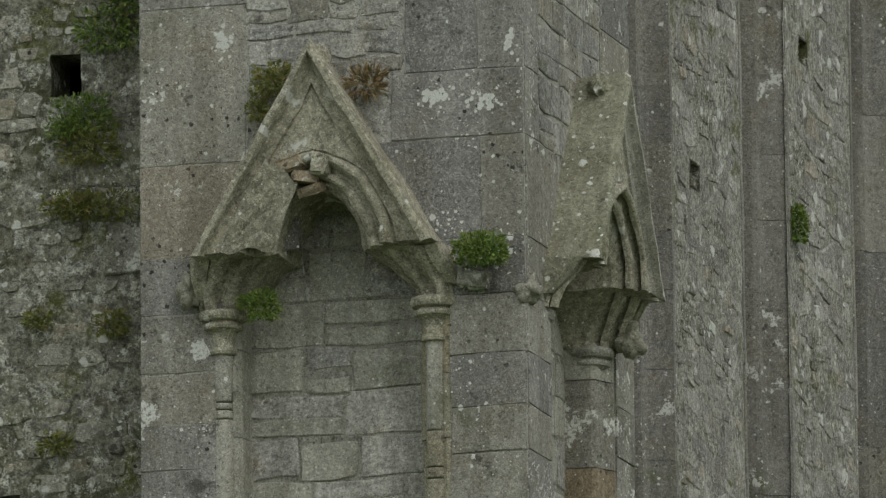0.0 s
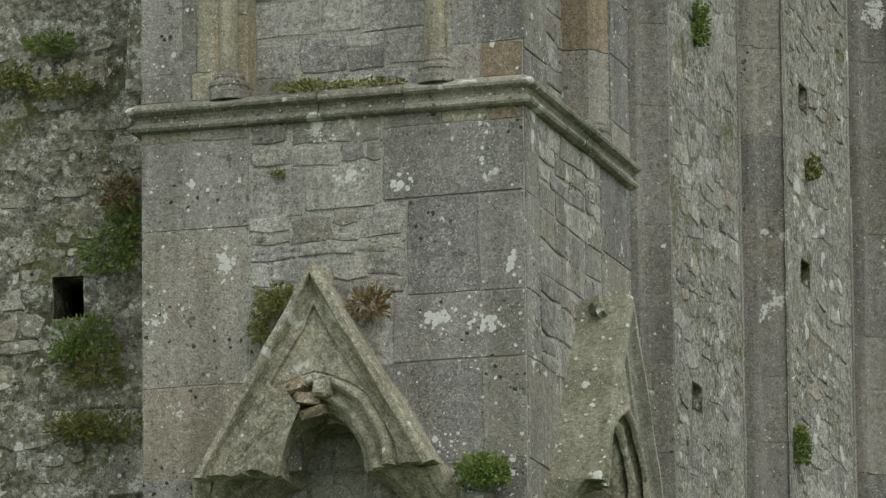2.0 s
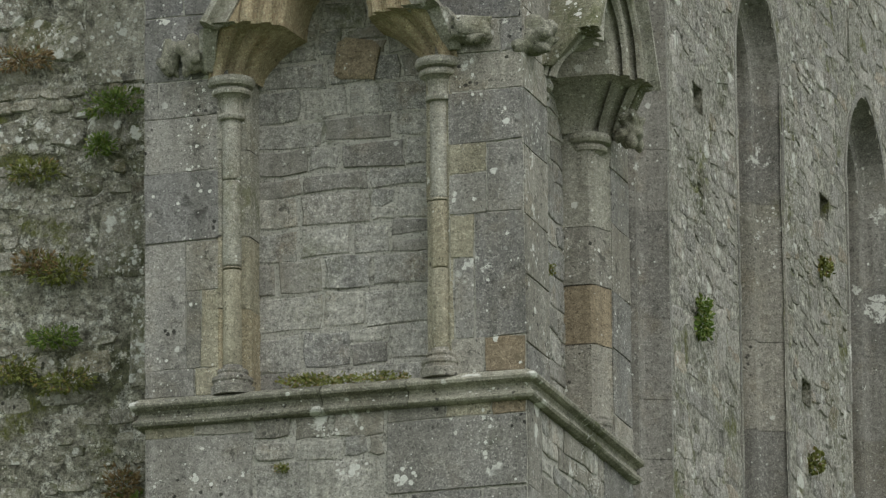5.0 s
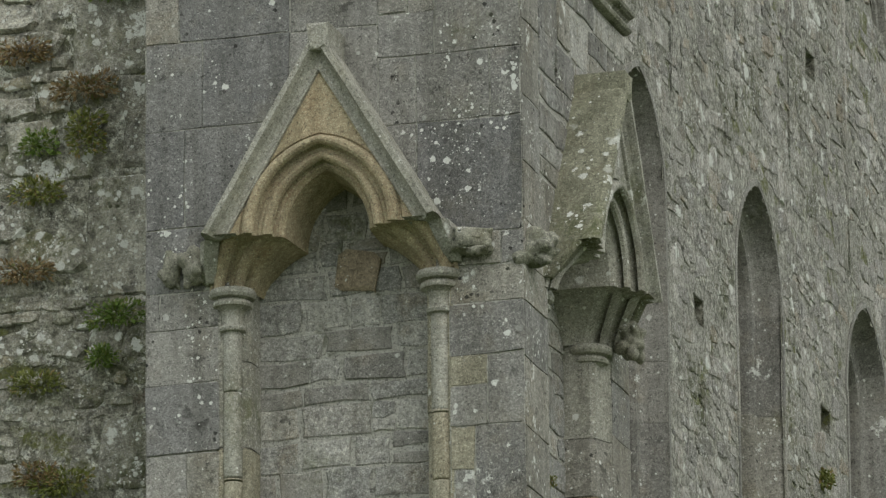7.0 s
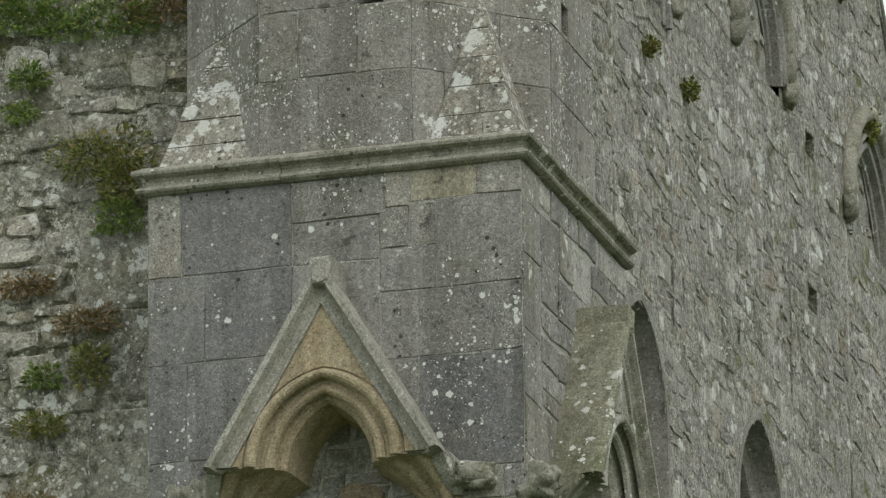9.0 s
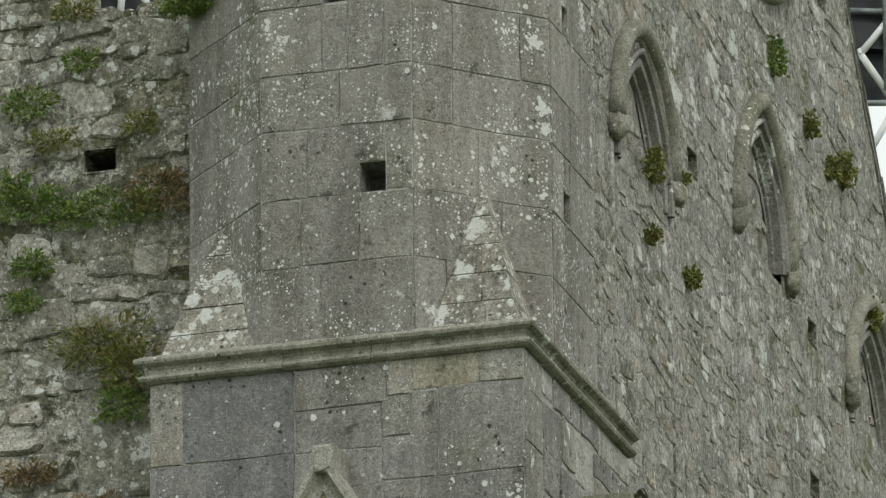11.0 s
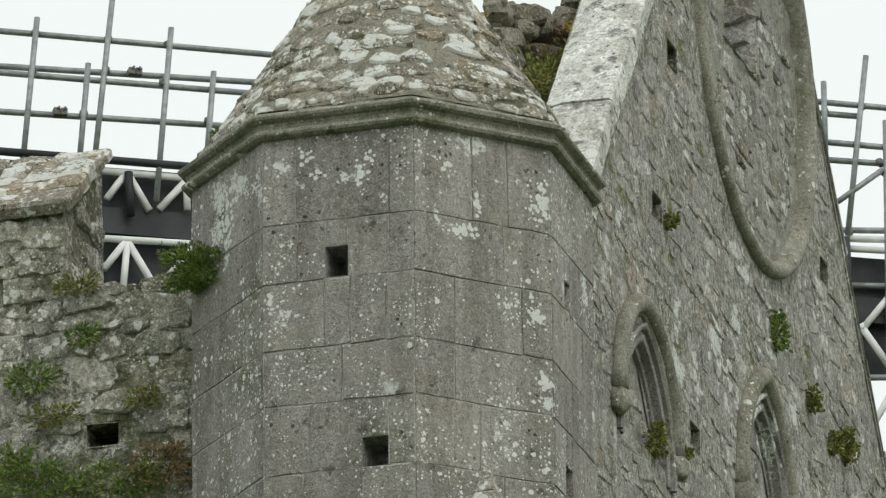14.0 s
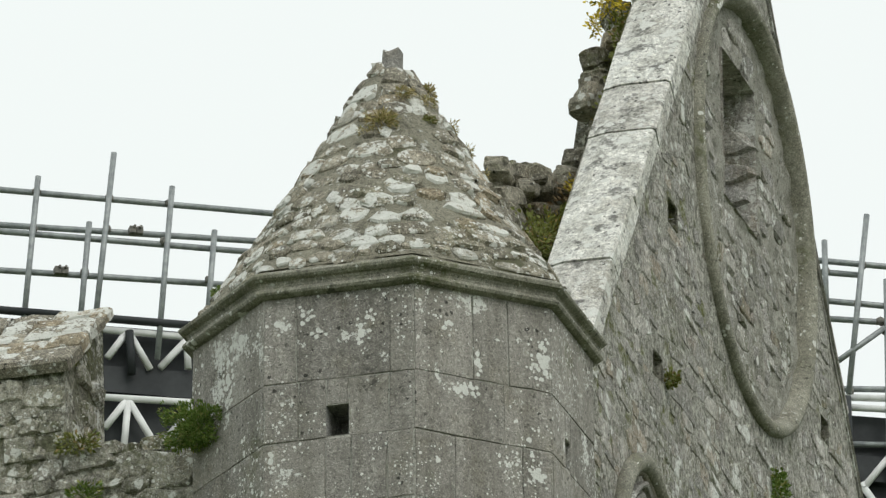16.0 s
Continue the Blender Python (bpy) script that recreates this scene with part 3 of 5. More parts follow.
gable = thing("wall_2", (-0.7, 6.3, 0), "tall grey rubble gable wall with lancets and a round window", "wall", kind="structure")
gp = [(1.25, 0.0), (11.3, 0.0), (11.3, 15.3), (6.31, 21.5), (1.25, 15.3)]
core = [GABLE(a, b, -0.32) for a, b in gp] + [GABLE(a, b, -0.37) for a, b in gp]
part("core", (core, [(0, 1, 2, 3, 4), (9, 8, 7, 6, 5)] + [(i, i + 5, (i + 1) % 5 + 5, (i + 1) % 5) for i in range(5)]), mortar, gable)
part("mortar_face", sheet(GABLE, 1.6, 11.4, 7.4, 21.4, 0.05, gable_solid, 0.006, 0.0, PUT), mortar_gable, gable)
part("lower_face", quad_box(GABLE, 1.6, 11.4, 0, 7.45, -0.3, 0.0), rubble_far, gable)
for h in PUT:
    part("putlog_hole", pocket(GABLE, h[0] - .005, h[1] + .005, h[2] - .005, h[3] + .005, 0.3, 0.004), mortar_mossy, gable)
# the verges under the coping
for side in (0, 1):
    v = [GABLE(gable_edge(b)[side], b, d) for b in (16.4, 21.55) for d in (0.02, -0.36)]
    part("verge", (v, [(0, 1, 3, 2)]), mortar, gable)

# lancets: dressed jambs, stepped reveals, rubble blocking
for c, top in LANCETS:
    win = thing("window_1" if c < 5 else "window_2" if c < 8 else "window_3", GABLE(c, 7.4, -0.1), "tall blocked lancet window with dressed grey jambs", "window", "lancet windows", "structure")
    H = 0.6
    spring = top - H
    orders = [(LW + q, H + q, d) for q, d in ((.04, -.03), (.035, .006), (0, .006), (-.035, -.1), (-.045, -.118), (-.06, -.13), (-.085, -.136), (-.09, -.15), (-.098, -.134), (-.115, -.134), (-.122, -.16), (-.125, -.3))]
    cuts = [7.4]
    while cuts[-1] < spring - 0.35:
        cuts.append(cuts[-1] + rng.uniform(0.28, 0.62))
    cuts[-1] = spring
    for sgn in (-1, 1):
        for z0, z1 in zip(cuts, cuts[1:]):
            k = rng.uniform(-.004, .004)
            part("jamb_stone", loft([[GABLE(c + sgn * (hw + (0.02 * rng.random() if i == 0 else 0)), z, d + k) for z in (z0 + .001, z1 - .001)] for i, (hw, hh, d) in enumerate(orders)]), jamb_stone if rng.random() < .8 else ashlar_pale, win)
        paths = []
        for hw, hh, d in orders:
            paths.append([GABLE(c - sgn * a, spring + b, d) for a, b in pointed(hw, hh, 10)])
        for i0, i1 in ((0, 4), (4, 8), (8, 10)):
            part("arch_stone", loft([p[i0:i1 + 1] for p in paths]), jamb_stone, win, smooth=False)
    back = lambda a, b: True
    part("blocking_mortar", sheet(lambda a, b, d=0: GABLE(a, b, d - .27), c - .4, c + .4, 7.4, top - .05, 0.06, back, 0.03), mortar, win)
    rubble_wall(lambda a, b, d=0: GABLE(a, b, d - .27), c - .38, c + .38, 7.5, top - .1, lambda a, b: abs(a - c) < .36, win, infill, rubble_far, out=(0.004, 0.03))

# blind arches high in the gable, with hood moulds on stops
for c, top, foot in BLIND:
    arch = thing("blind_arch", GABLE(c, foot, 0), "blind pointed arch under a stone hood mould", "arch", "blind arches in the gable")
    H = top - foot - 0.1
    half = pointed(0.56, H, 10)
    line = [(c + a, foot + .1 + b) for a, b in half] + [(c - a, foot + .1 + b) for a, b in half[-2::-1]]
    part("hood_mould", tube([GABLE(a, b, 0.022) for a, b in line], 0.052, 10), string_stone, arch, smooth=True)
    part("hood_fillet", tube([GABLE(c + (a - c) * .87, b - .03, 0.0) for a, b in line], 0.034, 8), jamb_stone, arch, smooth=True)
    for s in (-1, 1):
        part("hood_stop", rock(GABLE(c + s * .56, foot + .05, 0.03), .062, .075, .1, c + s, .3, .8), string_stone, arch, smooth=True)
    s2 = top - 0.17 - 0.68
    orders = [(0.54, 0.76, -0.005), (0.535, 0.755, 0.03), (0.52, 0.74, 0.04), (0.505, 0.725, 0.03), (0.5, 0.72, -0.01), (0.48, 0.7, -0.015), (0.475, 0.695, 0.012), (0.455, 0.675, 0.02), (0.435, 0.655, 0.012), (0.43, 0.65, -0.03), (0.40, 0.62, -0.035), (0.395, 0.615, -0.09)]
    for s in (-1, 1):
        part("arch_moulding", loft([[GABLE(c + s * hw, foot + .1, d)] + [GABLE(c - s * a, s2 + b, d) for a, b in pointed(hw, hh, 9)] for i, (hw, hh, d) in enumerate(orders)]), jamb_stone, arch)
        part("jamb_shaft", tube([GABLE(c + s * .56, foot - .02, -.014), GABLE(c + s * .56, foot - 1.7, -.018)], .026, 8), rubble, arch, smooth=True)
    part("tracery_panel", loft([[GABLE(c + q, foot + .5, -.05), GABLE(c + q, s2 + .2 + .5 * (1 - abs(q) / .36), -.05)] for q in (-.36, -.2, 0, .2, .36)]), jamb_stone, arch)
    part("blocking_mortar", sheet(lambda a, b, d=0: GABLE(a, b, d - .06), c - .5, c + .5, foot - .06, top - .15, 0.1, lambda a, b: True, 0.01), mortar, arch)
    rubble_wall(lambda a, b, d=0: GABLE(a, b, d - .06), c - .48, c + .48, foot - .02, top - .2, lambda a, b: abs(a - c) < arch_half(.45, .66, b - s2) and b < foot + .5, arch, rubble, rubble_far, out=(-.001, 0.01))

# the great round window, walled up
ring = thing("round_window", GABLE(RING_A, RING_B - RING_R, 0), "large walled-up round window with a roll-moulded stone ring", "window")
N = 13
for i in range(N):
    t0, t1 = 2 * math.pi * i / N, 2 * math.pi * (i + 1) / N - 0.001
    prof = [(1.255, -0.02), (1.26, 0.015), (1.25, 0.042), (1.22, 0.055), (1.19, 0.042), (1.175, 0.015), (1.165, 0.0), (1.155, -0.1)]
    k = rng.uniform(-.002, .002)
    part("ring_stone", loft([[GABLE(RING_A + (r + k) * math.cos(t0 + (t1 - t0) * j / 7), RING_B + (r + k) * math.sin(t0 + (t1 - t0) * j / 7), d) for j in range(8)] for r, d in prof]), string_stone, ring, smooth=True)
SLOT = (5.95, 6.65, 19.42, 20.3)
BLOCK = lambda a, b, d=0.0: GABLE(a, b, d - .045)
part("blocking_mortar", sheet(BLOCK, RING_A - 1.15, RING_A + 1.15, RING_B - 1.15, RING_B + 1.15, 0.08, lambda a, b: in_ring(a, b), 0.03, 0.0, [SLOT]), mortar, ring)
part("slot_reveal", pocket(BLOCK, SLOT[0], SLOT[1], SLOT[2], SLOT[3], 0.5, 0.01), rubble_far, ring)
rubble_wall(BLOCK, RING_A - 1.15, RING_A + 1.15, RING_B - 1.15, RING_B + 1.15, lambda a, b: in_ring(a, b, -.07) and not (SLOT[0] - .03 < a < SLOT[1] + .03 and SLOT[2] - .02 < b < SLOT[3] + .02), ring, rubble, rubble_far, out=(0.001, 0.012), near=lambda a, b: True, most=120, gap=.002)
for b in (19.45, 19.61, 19.77, 19.93):
    part("slot_stone", rubble_stone(Face(BLOCK(SLOT[1], 0, 0), (-1, 0, 0), (0, -1, 0)), 0.2, b + .07, .38, .13, .03), infill, ring)

# coping stones of the gable
sl = math.atan(1.235)
for side in (0, 1):
    s, z = 0.0, 15.2
    while z < 21.3:
        ln = rng.uniform(0.42, 0.72) * (1.15 if side else 1.0)
        dz = ln * math.sin(sl)
        a0, a1 = gable_edge(z + .004)[side], gable_edge(z + dz - .004)[side]
        out = (-1 if side == 0 else 1)
        k = rng.uniform(-.008, .008)
        nx, nz = out * math.sin(sl), math.cos(sl)
        V = []
        for a, b in ((a0, z + .004), (a1, z + dz - .004)):
            for th, d in ((-.03, 0.05 - .04 * side), (.075 + k, 0.045 - .04 * side), (.09 + k, 0.03 - .03 * side), (.095 + k, -0.22), (.075 + k, -0.32), (-.03, -0.33)):
                V.append(GABLE(a + nx * th, b + nz * th, d + rng.uniform(-.008, .008)))
        F = [(i, (i + 1) % 6, (i + 1) % 6 + 6, i + 6) for i in range(6)] + [(5, 4, 3, 2, 1, 0), (6, 7, 8, 9, 10, 11)]
        part("coping_stone", (V, F), coping_stone if side == 0 else jamb_stone, gable)
        z += dz

# ---- nave wall with its parapet ----
HOLES_L = [(-2.51, -2.36, 10.17, 10.37), (-2.41, -2.25, 15.47, 15.58), (-2.86, -2.66, 8.1, 8.3)]
nave = thing("wall_1", (-4.5, 1.0, 0), "mossy grey rubble side wall with tufts growing in it", "wall", kind="structure")
part("core", quad_box(NAVE, -9, -1.6, 0, 16.2, -0.75, -0.3), mortar_mossy, nave)
part("mortar_face", sheet(NAVE, -3.2, -1.6, 7.4, 16.24, 0.03, lambda a, b: True, 0.016, 0.0, HOLES_L), mortar_mossy, nave)
part("far_face", quad_box(NAVE, -9, -3.2, 0, 16.24, -0.3, 0.0), rubble_dark_far, nave)
part("lower_face", quad_box(NAVE, -3.6, -1.6, 0, 7.42, -0.3, 0.0), rubble_dark_far, nave)
part("wall_top", ([(-9, .7, 16.23), (-1.6, .7, 16.23), (-1.6, 1.45, 16.3), (-9, 1.45, 16.3)], [(0, 1, 2, 3)]), mortar_mossy, nave)
for h in HOLES_L:
    part("putlog_hole", pocket(NAVE, h[0] - .01, h[1] + .01, h[2] - .01, h[3] + .01, 0.3, 0.004), mortar_mossy, nave)
BIG = [(-2.36, -1.9, 12.72, 13.3), (-2.3, -1.9, 11.75, 12.12), (-2.2, -1.85, 13.35, 13.8), (-2.42, -2.05, 13.8, 14.28), (-2.15, -1.9, 11.2, 11.7), (-2.25, -1.9, 9.3, 9.55), (-2.4, -2.0, 9.72, 10.0)]
for a0, a1, b0, b1 in BIG:
    part("large_stone", block(NAVE, a0, a1, b0, b1, -.05, 0.016, .014, .018), rubble_dark, nave)


def nave_inside(a, b):
    if any(h[0] - .01 < a < h[1] + .01 and h[2] - .01 < b < h[3] + .01 for h in HOLES_L):
        return False
    return not any(g[0] < a < g[1] and g[2] < b < g[3] for g in BIG)


rubble_wall(NAVE, -3.3, -1.75, 7.5, 12.4, nave_inside, nave, rubble_dark, rubble_dark_far, row=(0.05, 0.15), aspect=(0.8, 2.2), out=(-.008, 0.011), near=lambda a, b: -2.75 < a and b > 9.6, most=120, edge=-.016)
rubble_wall(NAVE, -3.3, -1.75, 12.4, 16.2, nave_inside, nave, rubble_dark, rubble_dark_far, row=(0.06, 0.19), aspect=(0.8, 2.2), out=(.004, 0.026), near=lambda a, b: -2.95 < a, most=240, gap=-.008, edge=.0)
for k in range(16):
    a = -3.2 + k * 0.1
    part("top_stone", rock((a, 0.76 + 0.05 * rng.random(), 16.25 + 0.03 * rng.random()), .085, .12, .055, k + 3), rubble_dark, nave)

# merlon with a sloping top
mer = thing("parapet_merlon", (-3.5, 1.0, 16.2), "rubble parapet block with a sloping slab top", "parapet")
xr = -2.52
V = [(-9, .7, 16.2), (xr, .7, 16.2), (xr - .02, .7, 16.72), (-9, .7, 16.72), (-9, 1.28, 16.2), (xr, 1.28, 16.2), (xr - .02, 1.28, 17.2), (-9, 1.28, 17.2)]
part("body", (V, [(0, 1, 2, 3), (5, 4, 7, 6), (1, 5, 6, 2), (4, 0, 3, 7), (3, 2, 6, 7)]), mortar_mossy, mer)
rubble_wall(NAVE, -3.3, xr + .02, 16.2, 16.72, lambda a, b: a < xr and b < 16.7, mer, rubble_dark, rubble_dark_far, out=(0.008, 0.03), near=lambda a, b: True)
END = Face((xr, 0, 0), (0, 1, 0), (1, 0, 0))
rubble_wall(END, .7, 1.3, 16.2, 17.2, lambda a, b: .7 < a < 1.28 and b < 16.7 + (a - .7) * .83, mer, rubble_dark, rubble_dark_far, row=(.1, .2), aspect=(.9, 1.8), out=(0.005, 0.02), near=lambda a, b: True)


def slab_face(a, b, d=0.0):
    t = Vector((0, .58, .48)).normalized()
    return Vector((a, .66, 16.72)) + t * b + Vector((0, -t.z, t.y)) * d


for b0, b1, w in ((-0.02, .2, .5), (.2, .36, .32), (.36, .52, .26), (.52, .66, .22), (.66, .82, .2)):
    cuts = spread(-3.6, xr + .03, w)
    for a0, a1 in zip(cuts, cuts[1:]):
        part("slab", block(slab_face, a0, a1, b0, b1, -.03, 0.05 - b0 * .03 + rng.uniform(-.01, .012), .018, .012), roof_stone, mer)

# ---- corner buttress ----
but = thing("corner_buttress", (-0.96, 1.0, 0), "square grey ashlar corner buttress with niches and string courses", "buttress")
part("core", quad_box(FRONT, -1.83, -0.42, 0, Z2 - .02, -1.88, -0.36), mortar, but)
part("plinth_front", quad_box(FRONT, LEFT, EDGE, 0, 7.6, -0.36, 0.0), ashlar, but)
part("plinth_side", quad_box(SIDE, 0.43, 1.87, 0, 7.6, -0.36, 0.0), ashlar, but)


def niche_half(b):
    """Half-width of a niche opening at the height b."""
    for zb, cap in ((12.70, 12.50), (9.19, 8.97)):
        if b < cap and b > cap - 1.6:
            return 0.55
        if cap <= b < zb + 0.36:
            return 0.5 if b < zb else arch_half(0.4, 0.36, b - zb)
    return 0.0 if b > 8.9 else 0.55


for P, c, lo, hi, name in ((FRONT, NICHE_A, LEFT, EDGE, "mortar_front"), (SIDE, NICHE_S, 0.07, 1.87, "mortar_side")):
    part(name, sheet(P, lo, hi, 7.6, Z2 - .02, 0.04, lambda a, b: abs(a - c) > niche_half(b), 0.0006, -0.0002), pointing, but)
part("back_return", quad_box(Face((EDGE, 1.87, 0), (-1, 0, 0), (0, 1, 0)), 0, .5, 0, Z2, -.05, 0), ashlar_pale, but)
part("left_return", quad_box(Face((LEFT, .07, 0), (0, 1, 0), (-1, 0, 0)), 0, 1.5, 0, Z2, -.02, 0), ashlar_pale, but)


def split_at(c, lo, hi):
    def segs(b0, b1):
        h = niche_half(b0 + .01)
        return [(lo, hi)] if h <= 0 else [(lo, c - h), (c + h, hi)]
    return segs


low_rows = [7.6, 7.95, 8.25, 8.46, 8.7, 8.97, 9.23]
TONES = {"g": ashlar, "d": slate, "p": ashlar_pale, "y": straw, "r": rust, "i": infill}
courses(FRONT, low_rows, split_at(NICHE_A, LEFT, EDGE), 0.42, but, ashlar_pale, also=ashlar, share=.4)
laid(FRONT, [(LEFT, -1.35, 9.23, 9.66, "p"), (-1.35, -1.1, 9.23, 9.66, "g"), (-.8, -.6, 9.23, 9.7, "g"), (-.6, -.24, 9.23, 9.7, "g"), (-.24, EDGE, 9.23, 9.7, "p"),
             (LEFT, -1.35, 9.66, 10.395, "p"), (-1.35, -1.1, 9.66, 10.0, "p"), (-1.1, -.66, 9.62, 10.0, "i"), (-.66, EDGE, 9.7, 10.01, "g"),
             (LEFT, -1.34, 10.395, 10.81, "g"), (-.59, -.25, 10.01, 10.46, "g"), (-.25, EDGE, 10.01, 10.46, "g"), (-.7, EDGE, 10.46, 10.8, "g")], TONES, but)
laid(FRONT, [(LEFT, -1.62, 10.81, 10.865, "y"), (-1.62, -1.34, 10.81, 10.865, "p"), (-.7, -.42, 10.8, 10.865, "p"), (-.42, -.2, 10.8, 10.865, "y"), (-.2, EDGE, 10.8, 10.865, "r"),
             (-1.33, -1.08, 10.42, 10.65, "i"), (-1.07, -.74, 10.44, 10.64, "i")], TONES, but)
patched_wall(FRONT, -1.345, -.6, 10.0, 10.43, but, [infill, infill, ashlar_pale], (.07, .13), (.1, .3))
patched_wall(FRONT, -1.335, -.705, 10.65, 10.865, but, [infill, ashlar_pale], (.06, .12), (.1, .28))
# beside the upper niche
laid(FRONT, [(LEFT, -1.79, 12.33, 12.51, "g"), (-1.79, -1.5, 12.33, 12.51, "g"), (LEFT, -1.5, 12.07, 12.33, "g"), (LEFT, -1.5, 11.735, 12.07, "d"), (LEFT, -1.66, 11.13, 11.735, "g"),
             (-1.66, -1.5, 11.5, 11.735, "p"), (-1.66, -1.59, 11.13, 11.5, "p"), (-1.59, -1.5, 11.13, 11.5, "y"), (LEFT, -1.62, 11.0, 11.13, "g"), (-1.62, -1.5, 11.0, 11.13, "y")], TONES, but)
laid(FRONT, [(-.39, EDGE, 12.33, 12.51, "p"), (-.39, EDGE, 12.085, 12.33, "g"), (-.39, -.21, 11.945, 12.085, "y"), (-.39, -.21, 11.75, 11.945, "g"), (-.21, EDGE, 11.75, 12.085, "g"),
             (-.39, -.275, 11.545, 11.75, "y"), (-.275, EDGE, 11.165, 11.75, "g"), (-.37, -.275, 11.165, 11.545, "g"), (-.39, -.23, 11.0, 11.165, "p"), (-.23, EDGE, 11.0, 11.165, "r")], TONES, but)
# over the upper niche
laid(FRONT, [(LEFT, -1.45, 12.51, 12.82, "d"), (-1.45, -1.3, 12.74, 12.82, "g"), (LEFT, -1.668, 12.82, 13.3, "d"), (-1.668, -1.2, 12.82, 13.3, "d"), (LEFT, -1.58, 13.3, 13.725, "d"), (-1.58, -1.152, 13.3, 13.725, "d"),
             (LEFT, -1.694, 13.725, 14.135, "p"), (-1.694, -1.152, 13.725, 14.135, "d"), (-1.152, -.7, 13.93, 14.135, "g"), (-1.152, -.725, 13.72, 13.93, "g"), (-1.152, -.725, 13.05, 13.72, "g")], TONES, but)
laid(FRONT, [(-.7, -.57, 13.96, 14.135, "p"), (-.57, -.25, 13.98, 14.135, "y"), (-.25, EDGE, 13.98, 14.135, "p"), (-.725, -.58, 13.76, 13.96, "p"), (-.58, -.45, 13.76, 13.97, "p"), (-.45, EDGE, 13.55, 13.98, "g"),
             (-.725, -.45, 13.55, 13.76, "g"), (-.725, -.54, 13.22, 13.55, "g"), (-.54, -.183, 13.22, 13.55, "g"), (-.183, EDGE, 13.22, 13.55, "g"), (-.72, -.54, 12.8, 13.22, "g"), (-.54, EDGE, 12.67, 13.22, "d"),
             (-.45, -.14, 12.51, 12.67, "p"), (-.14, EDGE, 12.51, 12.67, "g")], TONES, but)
# the side towards the gable
up_rows = [11.0, 11.13, 11.45, 11.73, 12.06, 12.33, 12.52, 12.72, 13.0, 13.32, 13.69, 13.95, 14.135]
courses(SIDE, low_rows + [9.7], split_at(NICHE_S, 0.07, 1.87), 0.4, but, ashlar_pale, also=ashlar, share=.3)
courses(SIDE, [9.7, 10.01, 10.46, 10.865], lambda b0, b1: [(.07, .3), (1.35, 1.87)], 0.5, but, ashlar, also=ashlar_pale, share=.4)
courses(SIDE, up_rows[:9], split_at(NICHE_S, 0.07, 1.87), 0.42, but, ashlar_pale, also=ashlar, share=.35, split=.25)
courses(SIDE, up_rows[8:], lambda b0, b1: [(.07, .36)], 0.5, but, ashlar_pale, also=ashlar, share=.4)
patched_wall(SIDE, .36, 1.87, 13.0, 14.135, but, [ashlar_pale, infill, ashlar], (.1, .26), (.15, .5))
patched_wall(SIDE, .3, 1.35, 9.7, 10.865, but, [infill, infill, ashlar_pale], (.08, .18), (.12, .4))

STRING = [(-.02, .042), (.015, .038), (.058, .012), (.064, .002), (.06, -.012), (.046, -.02), (.03, -.026), (.022, -.04), (.022, -.054), (.03, -.064), (.044, -.07), (.047, -.082), (.04, -.094), (.02, -.101), (-.02, -.104)]


def string_course(path, zt, prof, parent, mat, name, w=0.6):
    """A moulded band in stones of about w, mitred round its corners."""
    pts = []
    for (p0, m0), (p1, m1) in zip(path, path[1:]):
        p0, p1, ln = Vector(p0), Vector(p1), (Vector(p1) - Vector(p0)).length
        run = (p1 - p0) / ln
        n = Vector((run.y, -run.x, 0))
        cuts = spread(0, ln, w)
        k = 0
        for c0, c1 in zip(cuts, cuts[1:]):
            k = rng.uniform(-.004, .004)
            e0 = (p0, Vector(m0)) if c0 == 0 else (p0 + run * (c0 + .002), n)
            e1 = (p1, Vector(m1)) if c1 == ln else (p0 + run * (c1 - .002), n)
            mid = ((e0[0] + e1[0]) / 2, n)
            V = [p + m * (o + k) + Vector((0, 0, zt + z + rng.uniform(-.0025, .0025))) for p, m in (e0, mid, e1) for o, z in prof]
            q = len(prof)
            F = [(s * q + i, s * q + i + 1, (s + 1) * q + i + 1, (s + 1) * q + i) for s in (0, 1) for i in range(q - 1)]
            F += [tuple(range(q))[::-1], tuple(range(2 * q, 3 * q))]
            part(name, (V, F), mat, parent)


for zt in (Z1, Z2):
    band = thing("string_course", (-.96, 1.0, zt - .14), "moulded grey-green stone string course round the buttress", "string course", "string courses")
    string_course([((LEFT, 1.2, 0), (-1, 0, 0)), ((LEFT, .07, 0), (-1, -1, 0)), ((EDGE, .07, 0), (1, -1, 0)), ((EDGE, 1.88, 0), (1, 0, 0))], zt, STRING, band, string_stone, "string_stone", 0.62)


